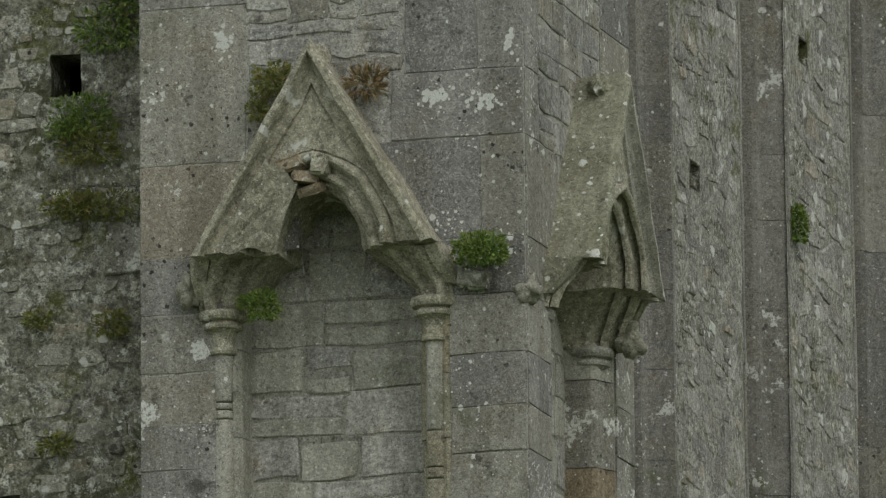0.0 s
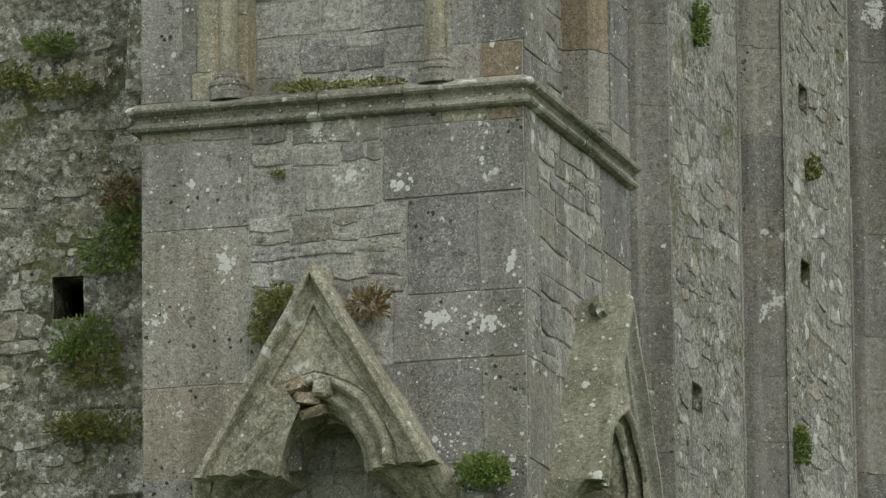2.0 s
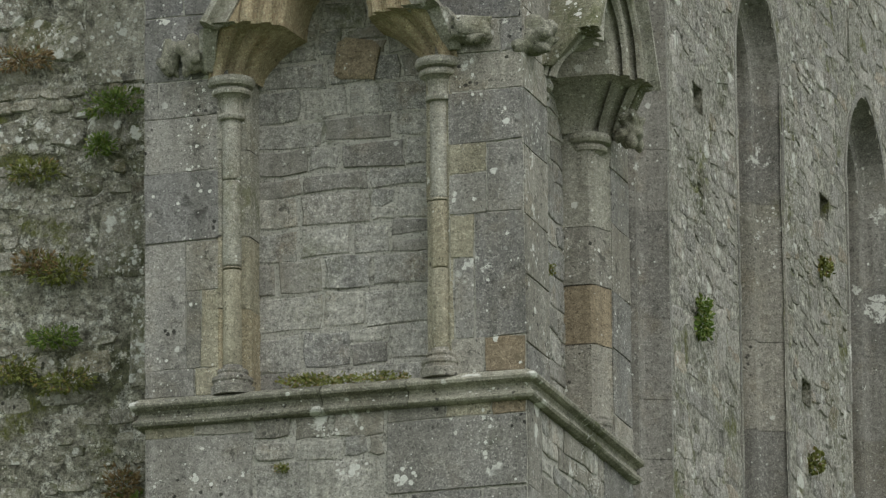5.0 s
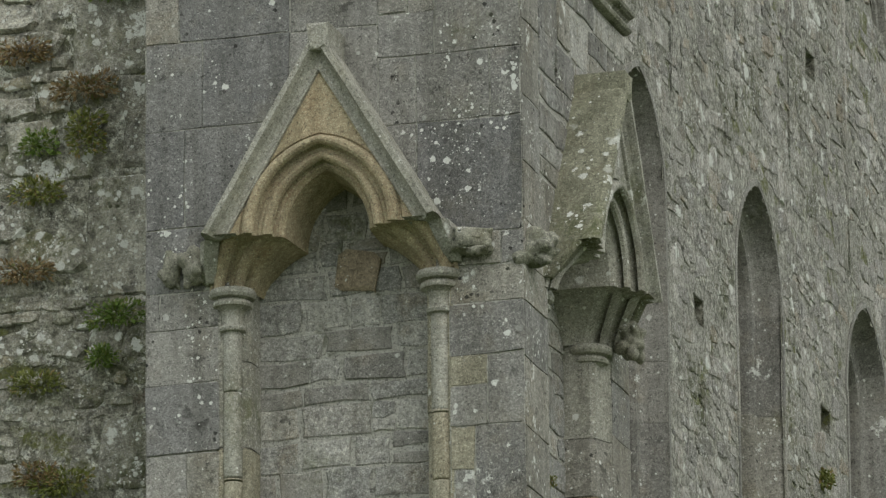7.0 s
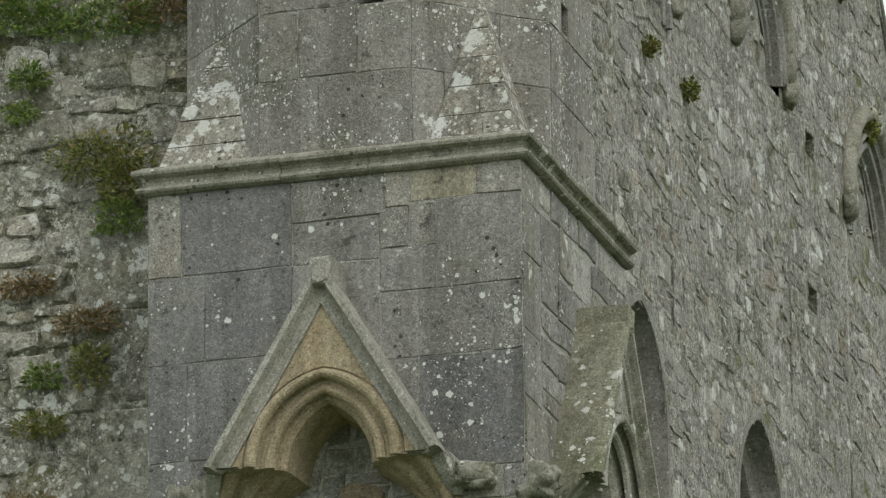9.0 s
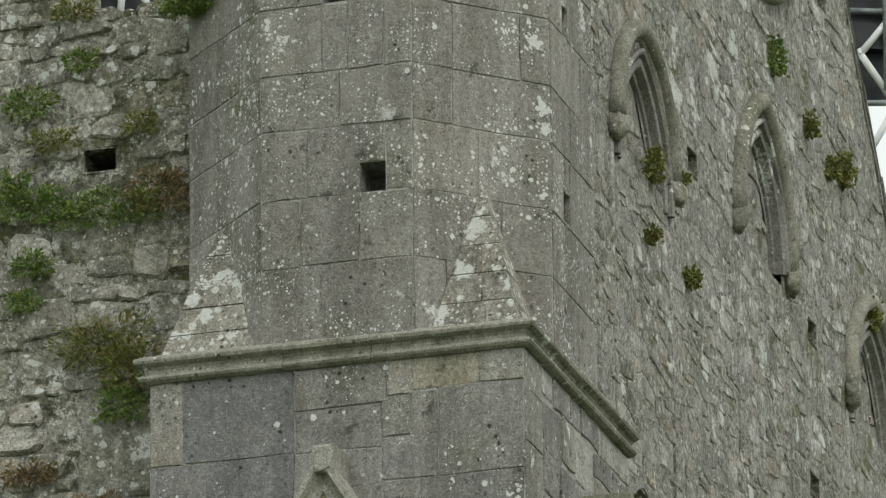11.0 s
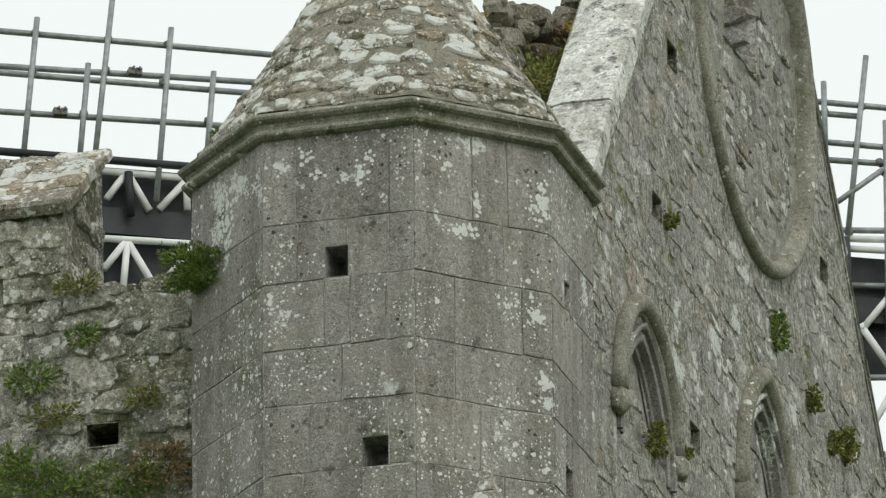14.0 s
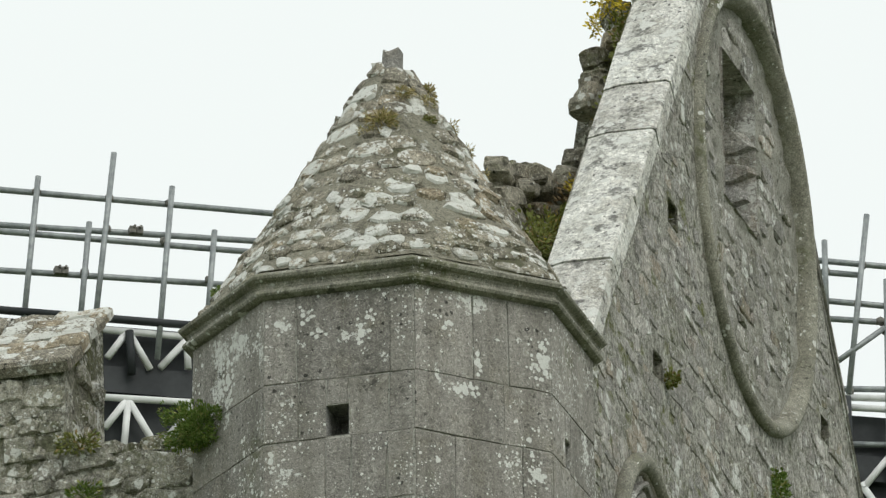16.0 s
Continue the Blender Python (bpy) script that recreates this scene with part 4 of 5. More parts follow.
# ---- gabled niches ----
def niche(P, c, zb, cap, sill, arch_mat, hood_mat, wear, seed, label):
    ob = thing("gabled_niche", P(c, sill, 0), label, "niche", "gabled niches on the buttress")
    W, H = 0.565, 0.955

    def rough(v, k=1.0):
        return v + Vector([noise.noise(v * 9 + Vector((seed + i * 7, 0, 0))) + .5 * noise.noise(v * 27 + Vector((seed + i * 7, 3, 0))) for i in range(3)]) * wear * k

    # arch mouldings: rise from the capitals, lean out to the gable's front, meet at the apex
    line = [(.41, .19), (.396, .2), (.388, .192)]
    for cx, cy in ((.352, .2), (.272, .152)):
        line += [(cx + .03 * math.cos(radians(w)), cy + .032 * math.sin(radians(w))) for w in (170, 135, 105, 75, 45, 10)]
        line += [(cx - .036, cy - .03), (cx - .046, cy - .028)]
    line += [(.216, .112), (.205, .098), (.2, .05)]
    sec = [(.42, -.05, .60, -.05)] + [(w, d, .395 + (w - .185) * .92, d * 1.1 - .2) for w, d in line] + [(.194, -.06, .4, -.19), (.185, -.2, .395, -.22)]
    for s in (-1, 1):
        paths = []
        for hw, d1, hc, d0 in sec:
            p = []
            for i in range(7):
                t = i / 7
                hl = .2 + (hw - .185) * 1.55
                p.append(P(c + s * (hc + (hl - hc) * t ** 1.6), cap + (zb - cap) * t, d0 + (d1 - .06 - d0) * t ** 1.5))
            p.append(P(c + s * (hl + .0), zb - .004, d1 - .062 if d1 > 0 else d1))
            p += [P(c - s * a, zb + b, d1) for a, b in pointed(hw, .32 + (hw - .22) * .8, 12)]
            paths.append([rough(v) for v in p])
        part("arch_moulding", loft(paths), arch_mat, ob)
    # panel between arch and gable
    for s in (-1, 1):
        ar = pointed(.395, .46, 12)
        low = [P(c - s * a, zb + b, .2 + .012 * (i % 2) * wear * 20) for i, (a, b) in enumerate(ar)]
        high = [P(c + s * .50 * (1 - i / 12), zb + .80 * i / 12, .2) for i in range(13)]
        part("spandrel", loft([[rough(v, .6) for v in low], [rough((a + b) / 2, .6) for a, b in zip(low, high)], high]), arch_mat, ob)
        under = [P(c + s * .40, zb + .004, .235), P(c + s * W, zb + .004, .235), P(c + s * W, zb - .02, -.03), P(c + s * .45, zb - .03, -.03)]
        part("soffit", (under, [(0, 1, 2, 3)]), hood_mat, ob)
        # raking hood
        prof = [(0, -.06), (0, .0), (-.004, .235), (.006, .262), (.03, .264), (.036, .25), (.044, .228), (.058, .212), (.076, .208), (.09, .216), (.1, .214), (.108, .175)]
        n = 8
        rows = []
        for w, d in prof:
            b0 = P(c + s * (W - 1.16 * w), zb + (.012 * math.sin(w * 60 + seed) if d > .1 else 0), d)
            b1 = P(c, zb + H - 1.97 * w, d)
            rows.append([rough(b0.lerp(b1, i / n), .8) for i in range(n + 1)])
        hood = loft(rows)
        m = len(prof)
        hood[1].append(tuple(i * (n + 1) for i in range(m)))
        part("hood", hood, hood_stone if P is SIDE and s > 0 else hood_mat, ob, "grey raking hood stone")
        # label stop knob and the spandrel under the hood
        v = [P(c + s * a, zb + b, d) for b, w0, w1, f in ((.0, .50, .60, .17), (-.08, .53, .615, .12), (-.17, .56, .625, .04)) for a, d in ((w0, -.02), (w0, f), (w0 * .3 + w1 * .7, f + .008), (w1, f - .02), (w1, -.02))]
        part("hood_stop", ([rough(q) for q in v], [(r * 5 + i, r * 5 + i + 1, r * 5 + i + 6, r * 5 + i + 5) for r in (0, 1) for i in range(4)] + [(10, 11, 12, 13, 14)]), hood_mat, ob)
    if wear < .008:
        part("apex_stone", block(lambda a, b, d=0: P(c + a, zb + H - .12 + b, d), -.045, .065, 0, .14, -.02, .27, .012, .006), hood_mat, ob)
    else:
        part("apex_stone", lump(P(c + .0, zb + H - .06, .12), .06, .1, .07, seed, .3), hood_mat, ob)
    # jambs, nook shafts, capitals, bases
    def shaft_tone(s, z):
        if P is SIDE:
            return hood_stone if z > cap - .45 else jamb_stone if z > cap - .75 else rust if z > sill + .35 else ashlar_pale
        if s < 0:
            return hood_stone if z > cap - .85 else straw
        return hood_stone if z > cap - .4 else straw

    def jamb_tone(s, z):
        if P is SIDE:
            return hood_stone if z > cap - .3 else ashlar_pale if z > cap - .7 else rust if z > sill + .3 else ashlar_pale
        return (hood_stone if z > cap - .85 else straw) if s < 0 else straw

    for s in (-1, 1):
        prof = [(.63, -.006), (.556, .001), (.54, -.01), (.5, -.03), (.44, -.045), (.425, -.07), (.42, -.26)]
        z = sill
        while z < cap - .02:
            z1 = min(cap + .02, z + rng.uniform(.25, .45))
            if cap - z1 < .15:
                z1 = cap + .02
            k = rng.uniform(-.004, .004)
            part("jamb_stone", loft([[P(c + s * (a + k), z + .002, d), P(c + s * (a + k), z1 - .002, d)] for a, d in prof]), jamb_tone(s, (z + z1) / 2), ob)
            z = z1
        base = P(c + s * .502, 0, -.09 if P is SIDE else -.03)
        zs = [sill + .13] + sorted(sill + .13 + (cap - .2 - sill - .13) * rng.uniform(.15, .85) for _ in range(3)) + [cap - .19]
        for z0, z1 in zip(zs, zs[1:]):
            shaft = part("shaft", lathe(base, [(.044, z0 + .003), (.046, z0 + .012), (.045, z1 - .012), (.043, z1 - .003)], 12), shaft_tone(s, z1), ob, smooth=True)
        cap_prof = [(.046, -.2), (.062, -.195), (.066, -.182), (.062, -.17), (.05, -.165), (.05, -.125), (.058, -.1), (.075, -.085), (.09, -.08), (.094, -.068), (.09, -.056), (.078, -.052), (.078, -.046), (.104, -.04), (.112, -.026), (.112, -.012), (.104, .002), (.06, .01)]
        part("capital", lathe(base, [(r, cap + z) for r, z in cap_prof], 26), hood_stone if hood_mat is hood_green else hood_mat, shaft, "round moulded stone capital")
        base_prof = [(.1, -.01), (.102, .03), (.09, .036), (.09, .05), (.096, .058), (.096, .072), (.078, .08), (.07, .09), (.074, .1), (.07, .112), (.05, .12), (.046, .135)]
        part("base", lathe(base, [(r, sill + z) for r, z in base_prof], 24), ashlar_pale, shaft, "worn round shaft base")
    # rubble at the back
    BACK = lambda a, b, d=0.0: P(a, b, d - .2)
    part("back_mortar", sheet(BACK, c - .45, c + .45, sill, zb + .4, .08, lambda a, b: True, .002, -.001), pointing if wear < .008 else mortar, ob)
    patched_wall(BACK, c - .45, c + .45, sill + .02, zb + .34, ob, [infill, infill, infill, jamb_stone] if wear < .008 else [infill, hood_stone, hood_stone], *(((.09, .19), (.11, .36)) if wear < .008 else ((.14, .24), (.2, .5))), (.003, .008))
    part("sill", quad_box(P, c - .56, c + .56, sill - .05, sill, -.26, -.005), string_stone, ob)
    return ob


NEAT = "gabled stone niche with buff moulded arch and rubble back"
WORN = "badly worn gabled stone niche with rubble back"
gabled = niche(FRONT, NICHE_A, 12.70, 12.50, Z1 + .04, buff, hood_stone, .003, 1.0, NEAT)
niche(SIDE, NICHE_S, 12.69, 12.475, Z1 + .04, hood_stone, hood_green, .004, 2.0, "gabled stone niche with grey moulded arch and shafts")
part("stone", rubble_stone(lambda a, b, d=0.0: FRONT(a, b, d - .2), -.88, 12.585, .2, .19, .022, .05, .012, .8), rust, gabled, "rusty brown stone")
low = niche(FRONT, -.975, 9.19, 8.97, 7.65, worn, worn, .017, 3.0, WORN)
# the mouldings beside the broken apex are gone: bare faces and rusty stones show
V, F, q = [], [], 9
for i in range(q):
    for j in range(q):
        u, w = i / (q - 1), j / (q - 1)
        v = FRONT(-1.405 + .23 * w ** 1.15 + (.26 - .12 * w) * u, 9.2 + .41 * w - .11 * u * w - .015 * math.sin(u * 9), .262 - .04 * u - .02 * (1 - w))
        V.append(v + Vector((0, -1, 0)) * (.014 * noise.noise(v * 14) + .006 * noise.noise(v * 37)))
F = [(i * q + j, (i + 1) * q + j, (i + 1) * q + j + 1, i * q + j + 1) for i in range(q - 1) for j in range(q - 1)]
part("broken_face", (V, F), worn, low)
for a, b, d, w, h, k in ((-1.075, 9.575, .235, .105, .05, 1), (-1.02, 9.525, .215, .1, .042, 2), (-.985, 9.475, .195, .09, .04, 3), (-.93, 9.57, .235, .06, .075, 4)):
    part("broken_stone", rock(FRONT(a, b, d - .05), w * .8, .075, h * .8, k + 40, .2, .3), rust if k < 4 else worn, low)
niche(SIDE, .952, 9.18, 8.95, 7.65, worn, hood_green, .01, 4.0, WORN)

# carved stops beside the hoods
for c, r, sd, txt in (((-1.61, .03, 12.60), (.075, .075, .1), 1, ""), ((-1.735, .05, 12.60), (.055, .05, .095), 2, ""), ((-.265, .03, 12.6), (.125, .09, .075), 3, ""), ((-.0, .15, 12.57), (.12, .1, .1), 4, ""), ((.075, 1.56, 12.5), (.075, .085, .09), 5, ""),
                      ((-1.62, .04, 9.06), (.06, .07, .085), 6, ""), ((-.27, .04, 9.03), (.1, .07, .06), 7, ""), ((.065, 1.5, 8.99), (.07, .08, .085), 8, ""), ((-.02, .11, 8.98), (.07, .07, .07), 9, "")):
    shape = join(knobs(c, tuple(q * .8 for q in r), sd), rock((c[0], c[1] + .01, c[2] + .01), r[0] * .95, r[1], r[2] * .85, sd, .3, .3)) if sd in (3, 7) else knobs(c, r, sd)
    single("carved_corbel", shape, string_stone, "weathered carved stone corbel beside a niche hood", "corbel", "carved corbels", smooth=True)

# ---- octagonal turret ----
tur = thing("octagonal_turret", (OCT_C.x, OCT_C.y, Z2), "octagonal grey ashlar turret, spotted with white lichen", "turret")
k8 = 1 / math.cos(math.pi / 8)
octp = lambda r, z, k: OCT_C + Vector((math.cos(radians(-67.5 + 45 * k)), math.sin(radians(-67.5 + 45 * k)), 0)) * r * k8 + Vector((0, 0, z))
ci = [octp(OCT_R - .26, z, k) for z in (Z2 - .3, ZC) for k in range(8)]
part("core", (ci, [(k, (k + 1) % 8, (k + 1) % 8 + 8, k + 8) for k in range(8)] + [tuple(range(8))[::-1], tuple(range(8, 16))]), mortar, tur)
t_rows = [Z2 - .02, 14.635, 14.972, 15.315, 15.597, 15.935, 16.235, 16.68]
T_CUTS = {0: [(-.075,), (-.18, .11), (-.14, .22), (.02,), (-.066, .06, .24), (-.2, .25), (-.21, .257)], 1: [(-.2,), (.1,), (-.025,), (-.157,), (-.155, .21), (.11,), (-.055, .135)]}
HOLES_T = {0: [(-.062, .05, 15.945, 16.1), (.115, .242, 14.974, 15.12)], 2: [(-.15, -.06, 15.95, 16.09), (-.17, -.06, 15.0, 15.14)]}
for k in range(8):
    P = facet(k)
    hs = HOLES_T.get(k, [])
    part("mortar_face", sheet(P, -OCT_HALF, OCT_HALF, Z2 - .03, ZC, .15, lambda a, b: True, 0.0006, -.0012, hs), pointing, tur)
    for h in hs:
        part("putlog_hole", pocket(P, *h, .24, .0), infill, tur)
    if k in (3, 4, 5):
        part("plain_facet", quad_box(P, -OCT_HALF, OCT_HALF, Z2, ZC - .06, -.04, .002), turret_stone, tur)
        continue

    def t_segs(b0, b1):
        cut = [h for h in hs if h[2] < b1 - .01 and h[3] > b0 + .01]
        xs = [-OCT_HALF] + [e for h in sorted(cut) for e in h[:2]] + [OCT_HALF]
        return list(zip(xs[::2], xs[1::2]))
    for h in hs:
        for b0, b1 in zip(t_rows, t_rows[1:]):
            for c0, c1 in ((max(b0, h[3]), b1), (b0, min(b1, h[2]))):
                if c1 - c0 > .02 and h[2] < b1 - .01 and h[3] > b0 + .01:
                    part("stone_block", block(P, h[0], h[1], c0, c1, -.05, .003), turret_stone, tur)
    if k not in T_CUTS:
        courses(P, t_rows, t_segs, 0.42, tur, turret_stone, -.05, proud=(.002, .0055))
        continue
    for (b0, b1), cuts in zip(zip(t_rows, t_rows[1:]), T_CUTS[k]):
        for s0, s1 in t_segs(b0, b1):
            xs = [s0] + [x for x in cuts if s0 + .03 < x < s1 - .03] + [s1]
            laid(P, [(x0, x1, b0, b1, "t") for x0, x1 in zip(xs, xs[1:])], {"t": turret_stone}, tur, -.05, (.002, .007))
cor = thing("turret_cornice", (OCT_C.x, OCT_C.y, ZC - .14), "moulded stone cornice under the turret roof", "cornice")
CORN = [(o * 1.05, z * 1.0) for o, z in STRING]
for k in range(8):
    p0, p1 = octp(OCT_R, 0, k - 1), octp(OCT_R, 0, k)
    m = lambda p: (p - OCT_C).normalized() * k8
    string_course([(p0, m(p0)), (p1, m(p1))], ZC, CORN, cor, string_stone, "cornice_stone", .5)
rim = [octp(OCT_R + .02, ZC + .045, k) for k in range(8)]
part("cornice_top", (rim + [octp(.3, ZC + .06, k) for k in range(8)], [(k, (k + 1) % 8, (k + 1) % 8 + 8, k + 8) for k in range(8)]), mortar_roof, cor)

# broaches at the feet of the chamfers
for k, nm in ((1, 1), (-1, -1)):
    P = facet(k)
    e, tip = (0.42, 15.02) if k == 1 else (0.54, 14.95)
    if k == 1:
        A, B, C = Vector((EDGE - .03 - e, .08, 0)), Vector((EDGE - .02, .085, 0)), Vector((EDGE - .03, .08 + e, 0))
    else:
        A, B, C = Vector((-1.84, .08 + e, 0)), Vector((-1.835, .085, 0)), Vector((-1.84 + e, .08, 0))
    top = P(0, tip, .02)
    br = thing("corner_broach", (B.x, B.y, Z2), "small stone pyramid on the buttress corner, crusted with white lichen", "broach", "corner broaches")
    zz = [Z2 + .01 + (tip - Z2 - .01) * q for q in (0, .2, .4, .6, .8, 1)]
    cen = (A + C) / 2
    for z0, z1 in zip(zz, zz[1:]):
        f0, f1 = (z0 - zz[0]) / (zz[-1] - zz[0]), (z1 - zz[0]) / (zz[-1] - zz[0])
        tp = Vector((top.x, top.y, 0))
        lo = [q.lerp(tp, f0 * .97) for q in (A, B, C)]
        hi = [q.lerp(tp, min(.985, f1 * .97)) for q in (A, B, C)]
        k2 = rng.uniform(-.006, .006)
        out = (B - cen).normalized() * k2
        m0, m1 = lo[0].lerp(lo[1], rng.uniform(.35, .65)), hi[0].lerp(hi[1], .5)
        for tri0, tri1 in (((lo[0], lo[1]), (hi[0], hi[1])), ((lo[1], lo[2]), (hi[1], hi[2]))):
            cuts = [0, rng.uniform(.35, .65), 1] if f0 < .5 else [0, 1]
            for c0, c1 in zip(cuts, cuts[1:]):
                g = .012
                V = [tri0[0].lerp(tri0[1], c0 + (g if c0 else 0)) + out + Vector((0, 0, z0 + .002)), tri0[0].lerp(tri0[1], c1 - (g if c1 < 1 else 0)) + out + Vector((0, 0, z0 + .002)),
                     tri1[0].lerp(tri1[1], c1) + out + Vector((0, 0, z1 - .002)), tri1[0].lerp(tri1[1], c0) + out + Vector((0, 0, z1 - .002))]
                back = [v + (cen - B).normalized() * .08 for v in V]
                part("broach_stone", (V + back, [(0, 1, 2, 3), (7, 6, 5, 4), (0, 4, 5, 1), (2, 6, 7, 3), (0, 3, 7, 4), (1, 5, 6, 2)]), broach_stone, br)

# ---- conical stone roof ----
roof = thing("conical_roof", (OCT_C.x, OCT_C.y, ZC + .03), "cone-shaped stone roof of lichened rubble in mortar", "roof")
R_PROF = [(16.80, .93), (17.0, .81), (17.3, .625), (17.6, .44), (17.85, .29), (18.0, .2), (18.1, .14), (18.16, .1)]


def roof_r(z):
    return float(np.interp(z, [p[0] for p in R_PROF], [p[1] for p in R_PROF]))


def roof_face(zref):
    def at(a, b, d=0.0):
        r = roof_r(b) + d * .86
        th = a / max(.05, roof_r(zref))
        oct_k = 1 + .045 * max(0, 1 - (b - 16.8) / .5) * (1 - math.cos(8 * (th)) ) / 2
        return OCT_C + Vector((math.sin(th) * r * oct_k, -math.cos(th) * r * oct_k, b + d * .5))
    return at


V, F, n = [], [], 64
levels = list(np.linspace(16.80, 18.16, 34))
for z in levels:
    P = roof_face(z)
    for i in range(n):
        v = P(2 * math.pi * i / n * roof_r(z), z)
        V.append(v + (v - OCT_C - Vector((0, 0, z))).normalized() * .018 * noise.noise(v * 7))
F = [(i * n + k, i * n + (k + 1) % n, (i + 1) * n + (k + 1) % n, (i + 1) * n + k) for i in range(len(levels) - 1) for k in range(n)] + [tuple(range((len(levels) - 1) * n, len(levels) * n))]
part("mortar_cone", (V, F), mortar_roof, roof)
z = 16.83
while z < 18.09:
    h = rng.uniform(.065, .115)
    P = roof_face(z + h / 2)
    r = roof_r(z + h / 2)
    a = -math.pi * r * .85
    while a < math.pi * r * .85:
        w = min(h * rng.uniform(1.1, 2.3), r * .9)
        if rng.random() < .93:
            part("roof_stone", rubble_stone(P, a + w / 2, z + h / 2 + rng.uniform(-.03, .03), w * rng.uniform(.8, 1.05), h * rng.uniform(.7, 1.05), rng.uniform(.008, .02), .03, .0, .5), roof_stone, roof)
        a += w
    z += h
part("finial_stump", block(Face(OCT_C + Vector((-.005, -.06, 0)), (1, 0, 0), (0, -1, 0)), -.035, .05, 18.06, 18.285, -.1, .0, .016, .012), jamb_stone, roof)

# ---- ruined rubble behind the coping ----
ruin = thing("ruined_wall_stump", (-1.1, 3.6, 15.5), "broken rubble wall stump overgrown behind the coping", "ruin")
part("footing", quad_box(Face((-1.0, 0, 0), (0, 1, 0), (1, 0, 0)), 2.2, 6.5, 0, 17.2, -.5, 0), mortar_mossy, ruin)
part("core", rock((-1.4, 4.85, 17.05), .12, .6, 1.0, 5, .15), mortar_mossy, ruin)
part("upper_core", rock((-1.2, 5.85, 19.2), .06, .42, 1.3, 6, .12), mortar_mossy, ruin)
for i in range(190):
    if i < 130:
        y, z = rng.uniform(3.62, 5.1), rng.uniform(17.6, 19.2)
        z = min(z, 18.54 + .46 * (y - 3.15) - rng.uniform(0, .22))
        x, s = -1.08 - rng.uniform(0, .2), rng.uniform(.06, .115)
    else:
        z = rng.uniform(18.6, 20.7)
        y = 4.98 + (z - 19.2) * .62 + rng.uniform(.0, .4)
        x, s = -1.06 - rng.uniform(0, .1), rng.uniform(.07, .13)
    part("stone", rock((x, y, z), s * .8, s * 1.25, s * .62, i + 11), ruin_stone, ruin)


# ---- scaffolding behind the church ----
AL = radians(30.7)
SCAFF = Face((-9, 25, 0), (math.cos(AL), math.sin(AL), 0), (math.sin(AL), -math.cos(AL), 0))


def scaffold(x, label, rails, poles, alloys, darks, panel, clamps, couplers=()):
    ob = thing("scaffold", SCAFF(x, 0, 0), label, "scaffold", "scaffolds")
    for i, (a, b, c, d) in enumerate(rails):
        part("rail", tube([SCAFF(a, b, -.05 * (i % 2)), SCAFF(c, d, -.05 * (i % 2))], .0255, 10), steel, ob, smooth=True)
    for a, b, c, d in poles:
        pole = part("pole", tube([SCAFF(a, b, .05), SCAFF(c, d, .05)], .0245, 10), steel, ob, smooth=True)
        for e, f in clamps:
            if min(b, d) < f < max(b, d) and abs(a + (c - a) * (f - b) / (d - b) - e) < .06:
                part("clamp", lump(SCAFF(e, f, .02), .036, .04, .04, e * 3, .25, 2, 2), clamp, pole, "dull grey scaffold clamp")
    for a, b, c, d in alloys:
        part("lattice_bar", tube([SCAFF(a, b, .02), SCAFF(c, d, .02)], .03, 8), alloy, ob, "white alloy lattice bar", smooth=True)
    for a, b, c, d in darks:
        part("dark_tube", tube([SCAFF(a, b, .06), SCAFF(c, d, .06)], .035, 8), sheet_dark, ob, smooth=True)
    for e, f in couplers:
        part("coupler", join(quad_box(SCAFF, e - .055, e - .004, f - .028, f + .028, -.035, .05), quad_box(SCAFF, e + .004, e + .055, f - .026, f + .03, -.035, .046), tube([SCAFF(e - .02, f + .02, .05), SCAFF(e - .02, f + .02, .075)], .012, 6), tube([SCAFF(e + .03, f + .02, .05), SCAFF(e + .03, f + .02, .075)], .012, 6)), clamp, ob, "pale bolted sleeve coupler")
    s0, s1, z0, z1 = panel
    part("sheeting", quad_box(SCAFF, s0, s1, z0, z1, -.12, -.1), sheet_dark, ob, "dark sheeting")
    part("fascia", quad_box(SCAFF, s0, s1, z1 - .6, z1 - .38, -.1, .0), sheet_dark, ob)
    for a in (s0 + .1, s1 - .1):
        part("standard", tube([SCAFF(a, 0, -.15), SCAFF(a, z0 + .3, -.15)], .0245, 8), steel, ob)


scaffold(-1.4, "galvanised tube scaffold with white lattice beams and dark sheeting",
         [(-2.75, 27.72, -.12, 27.71), (-2.74, 27.43, -.31, 27.48), (-2.74, 27.36, -.4, 27.36), (-2.74, 27.04, -.55, 27.08)],
         [(-2.17, 27.84, -2.29, 26.45), (-1.55, 28.1, -1.72, 26.4), (-1.07, 27.85, -1.19, 26.35), (-1.75, 27.48, -1.83, 26.49), (-.72, 27.5, -.79, 26.58)],
         [(-1.77, 26.58, -.62, 26.57), (-1.59, 26.34, -1.44, 26.56), (-1.41, 26.56, -1.24, 26.27), (-1.16, 26.29, -.94, 26.55), (-.94, 26.55, -.93, 26.3), (-1.77, 26.0, -.62, 26.02), (-1.61, 25.74, -1.44, 25.98), (-1.42, 25.98, -1.46, 25.5), (-1.41, 25.98, -1.12, 25.5), (-1.1, 25.7, -.86, 26.02)],
         [(-2.8, 26.66, -.3, 26.66), (-1.42, 26.57, -1.4, 26.2)], (-2.9, -.3, 24.9, 26.66),
         [(-2.18, 27.72), (-1.58, 27.72), (-1.09, 27.71), (-1.6, 27.45), (-2.2, 27.4), (-1.13, 27.38), (-1.78, 27.06), (-.76, 27.08), (-1.4, 26.3)], [(-1.97, 27.055), (-1.36, 27.455)])
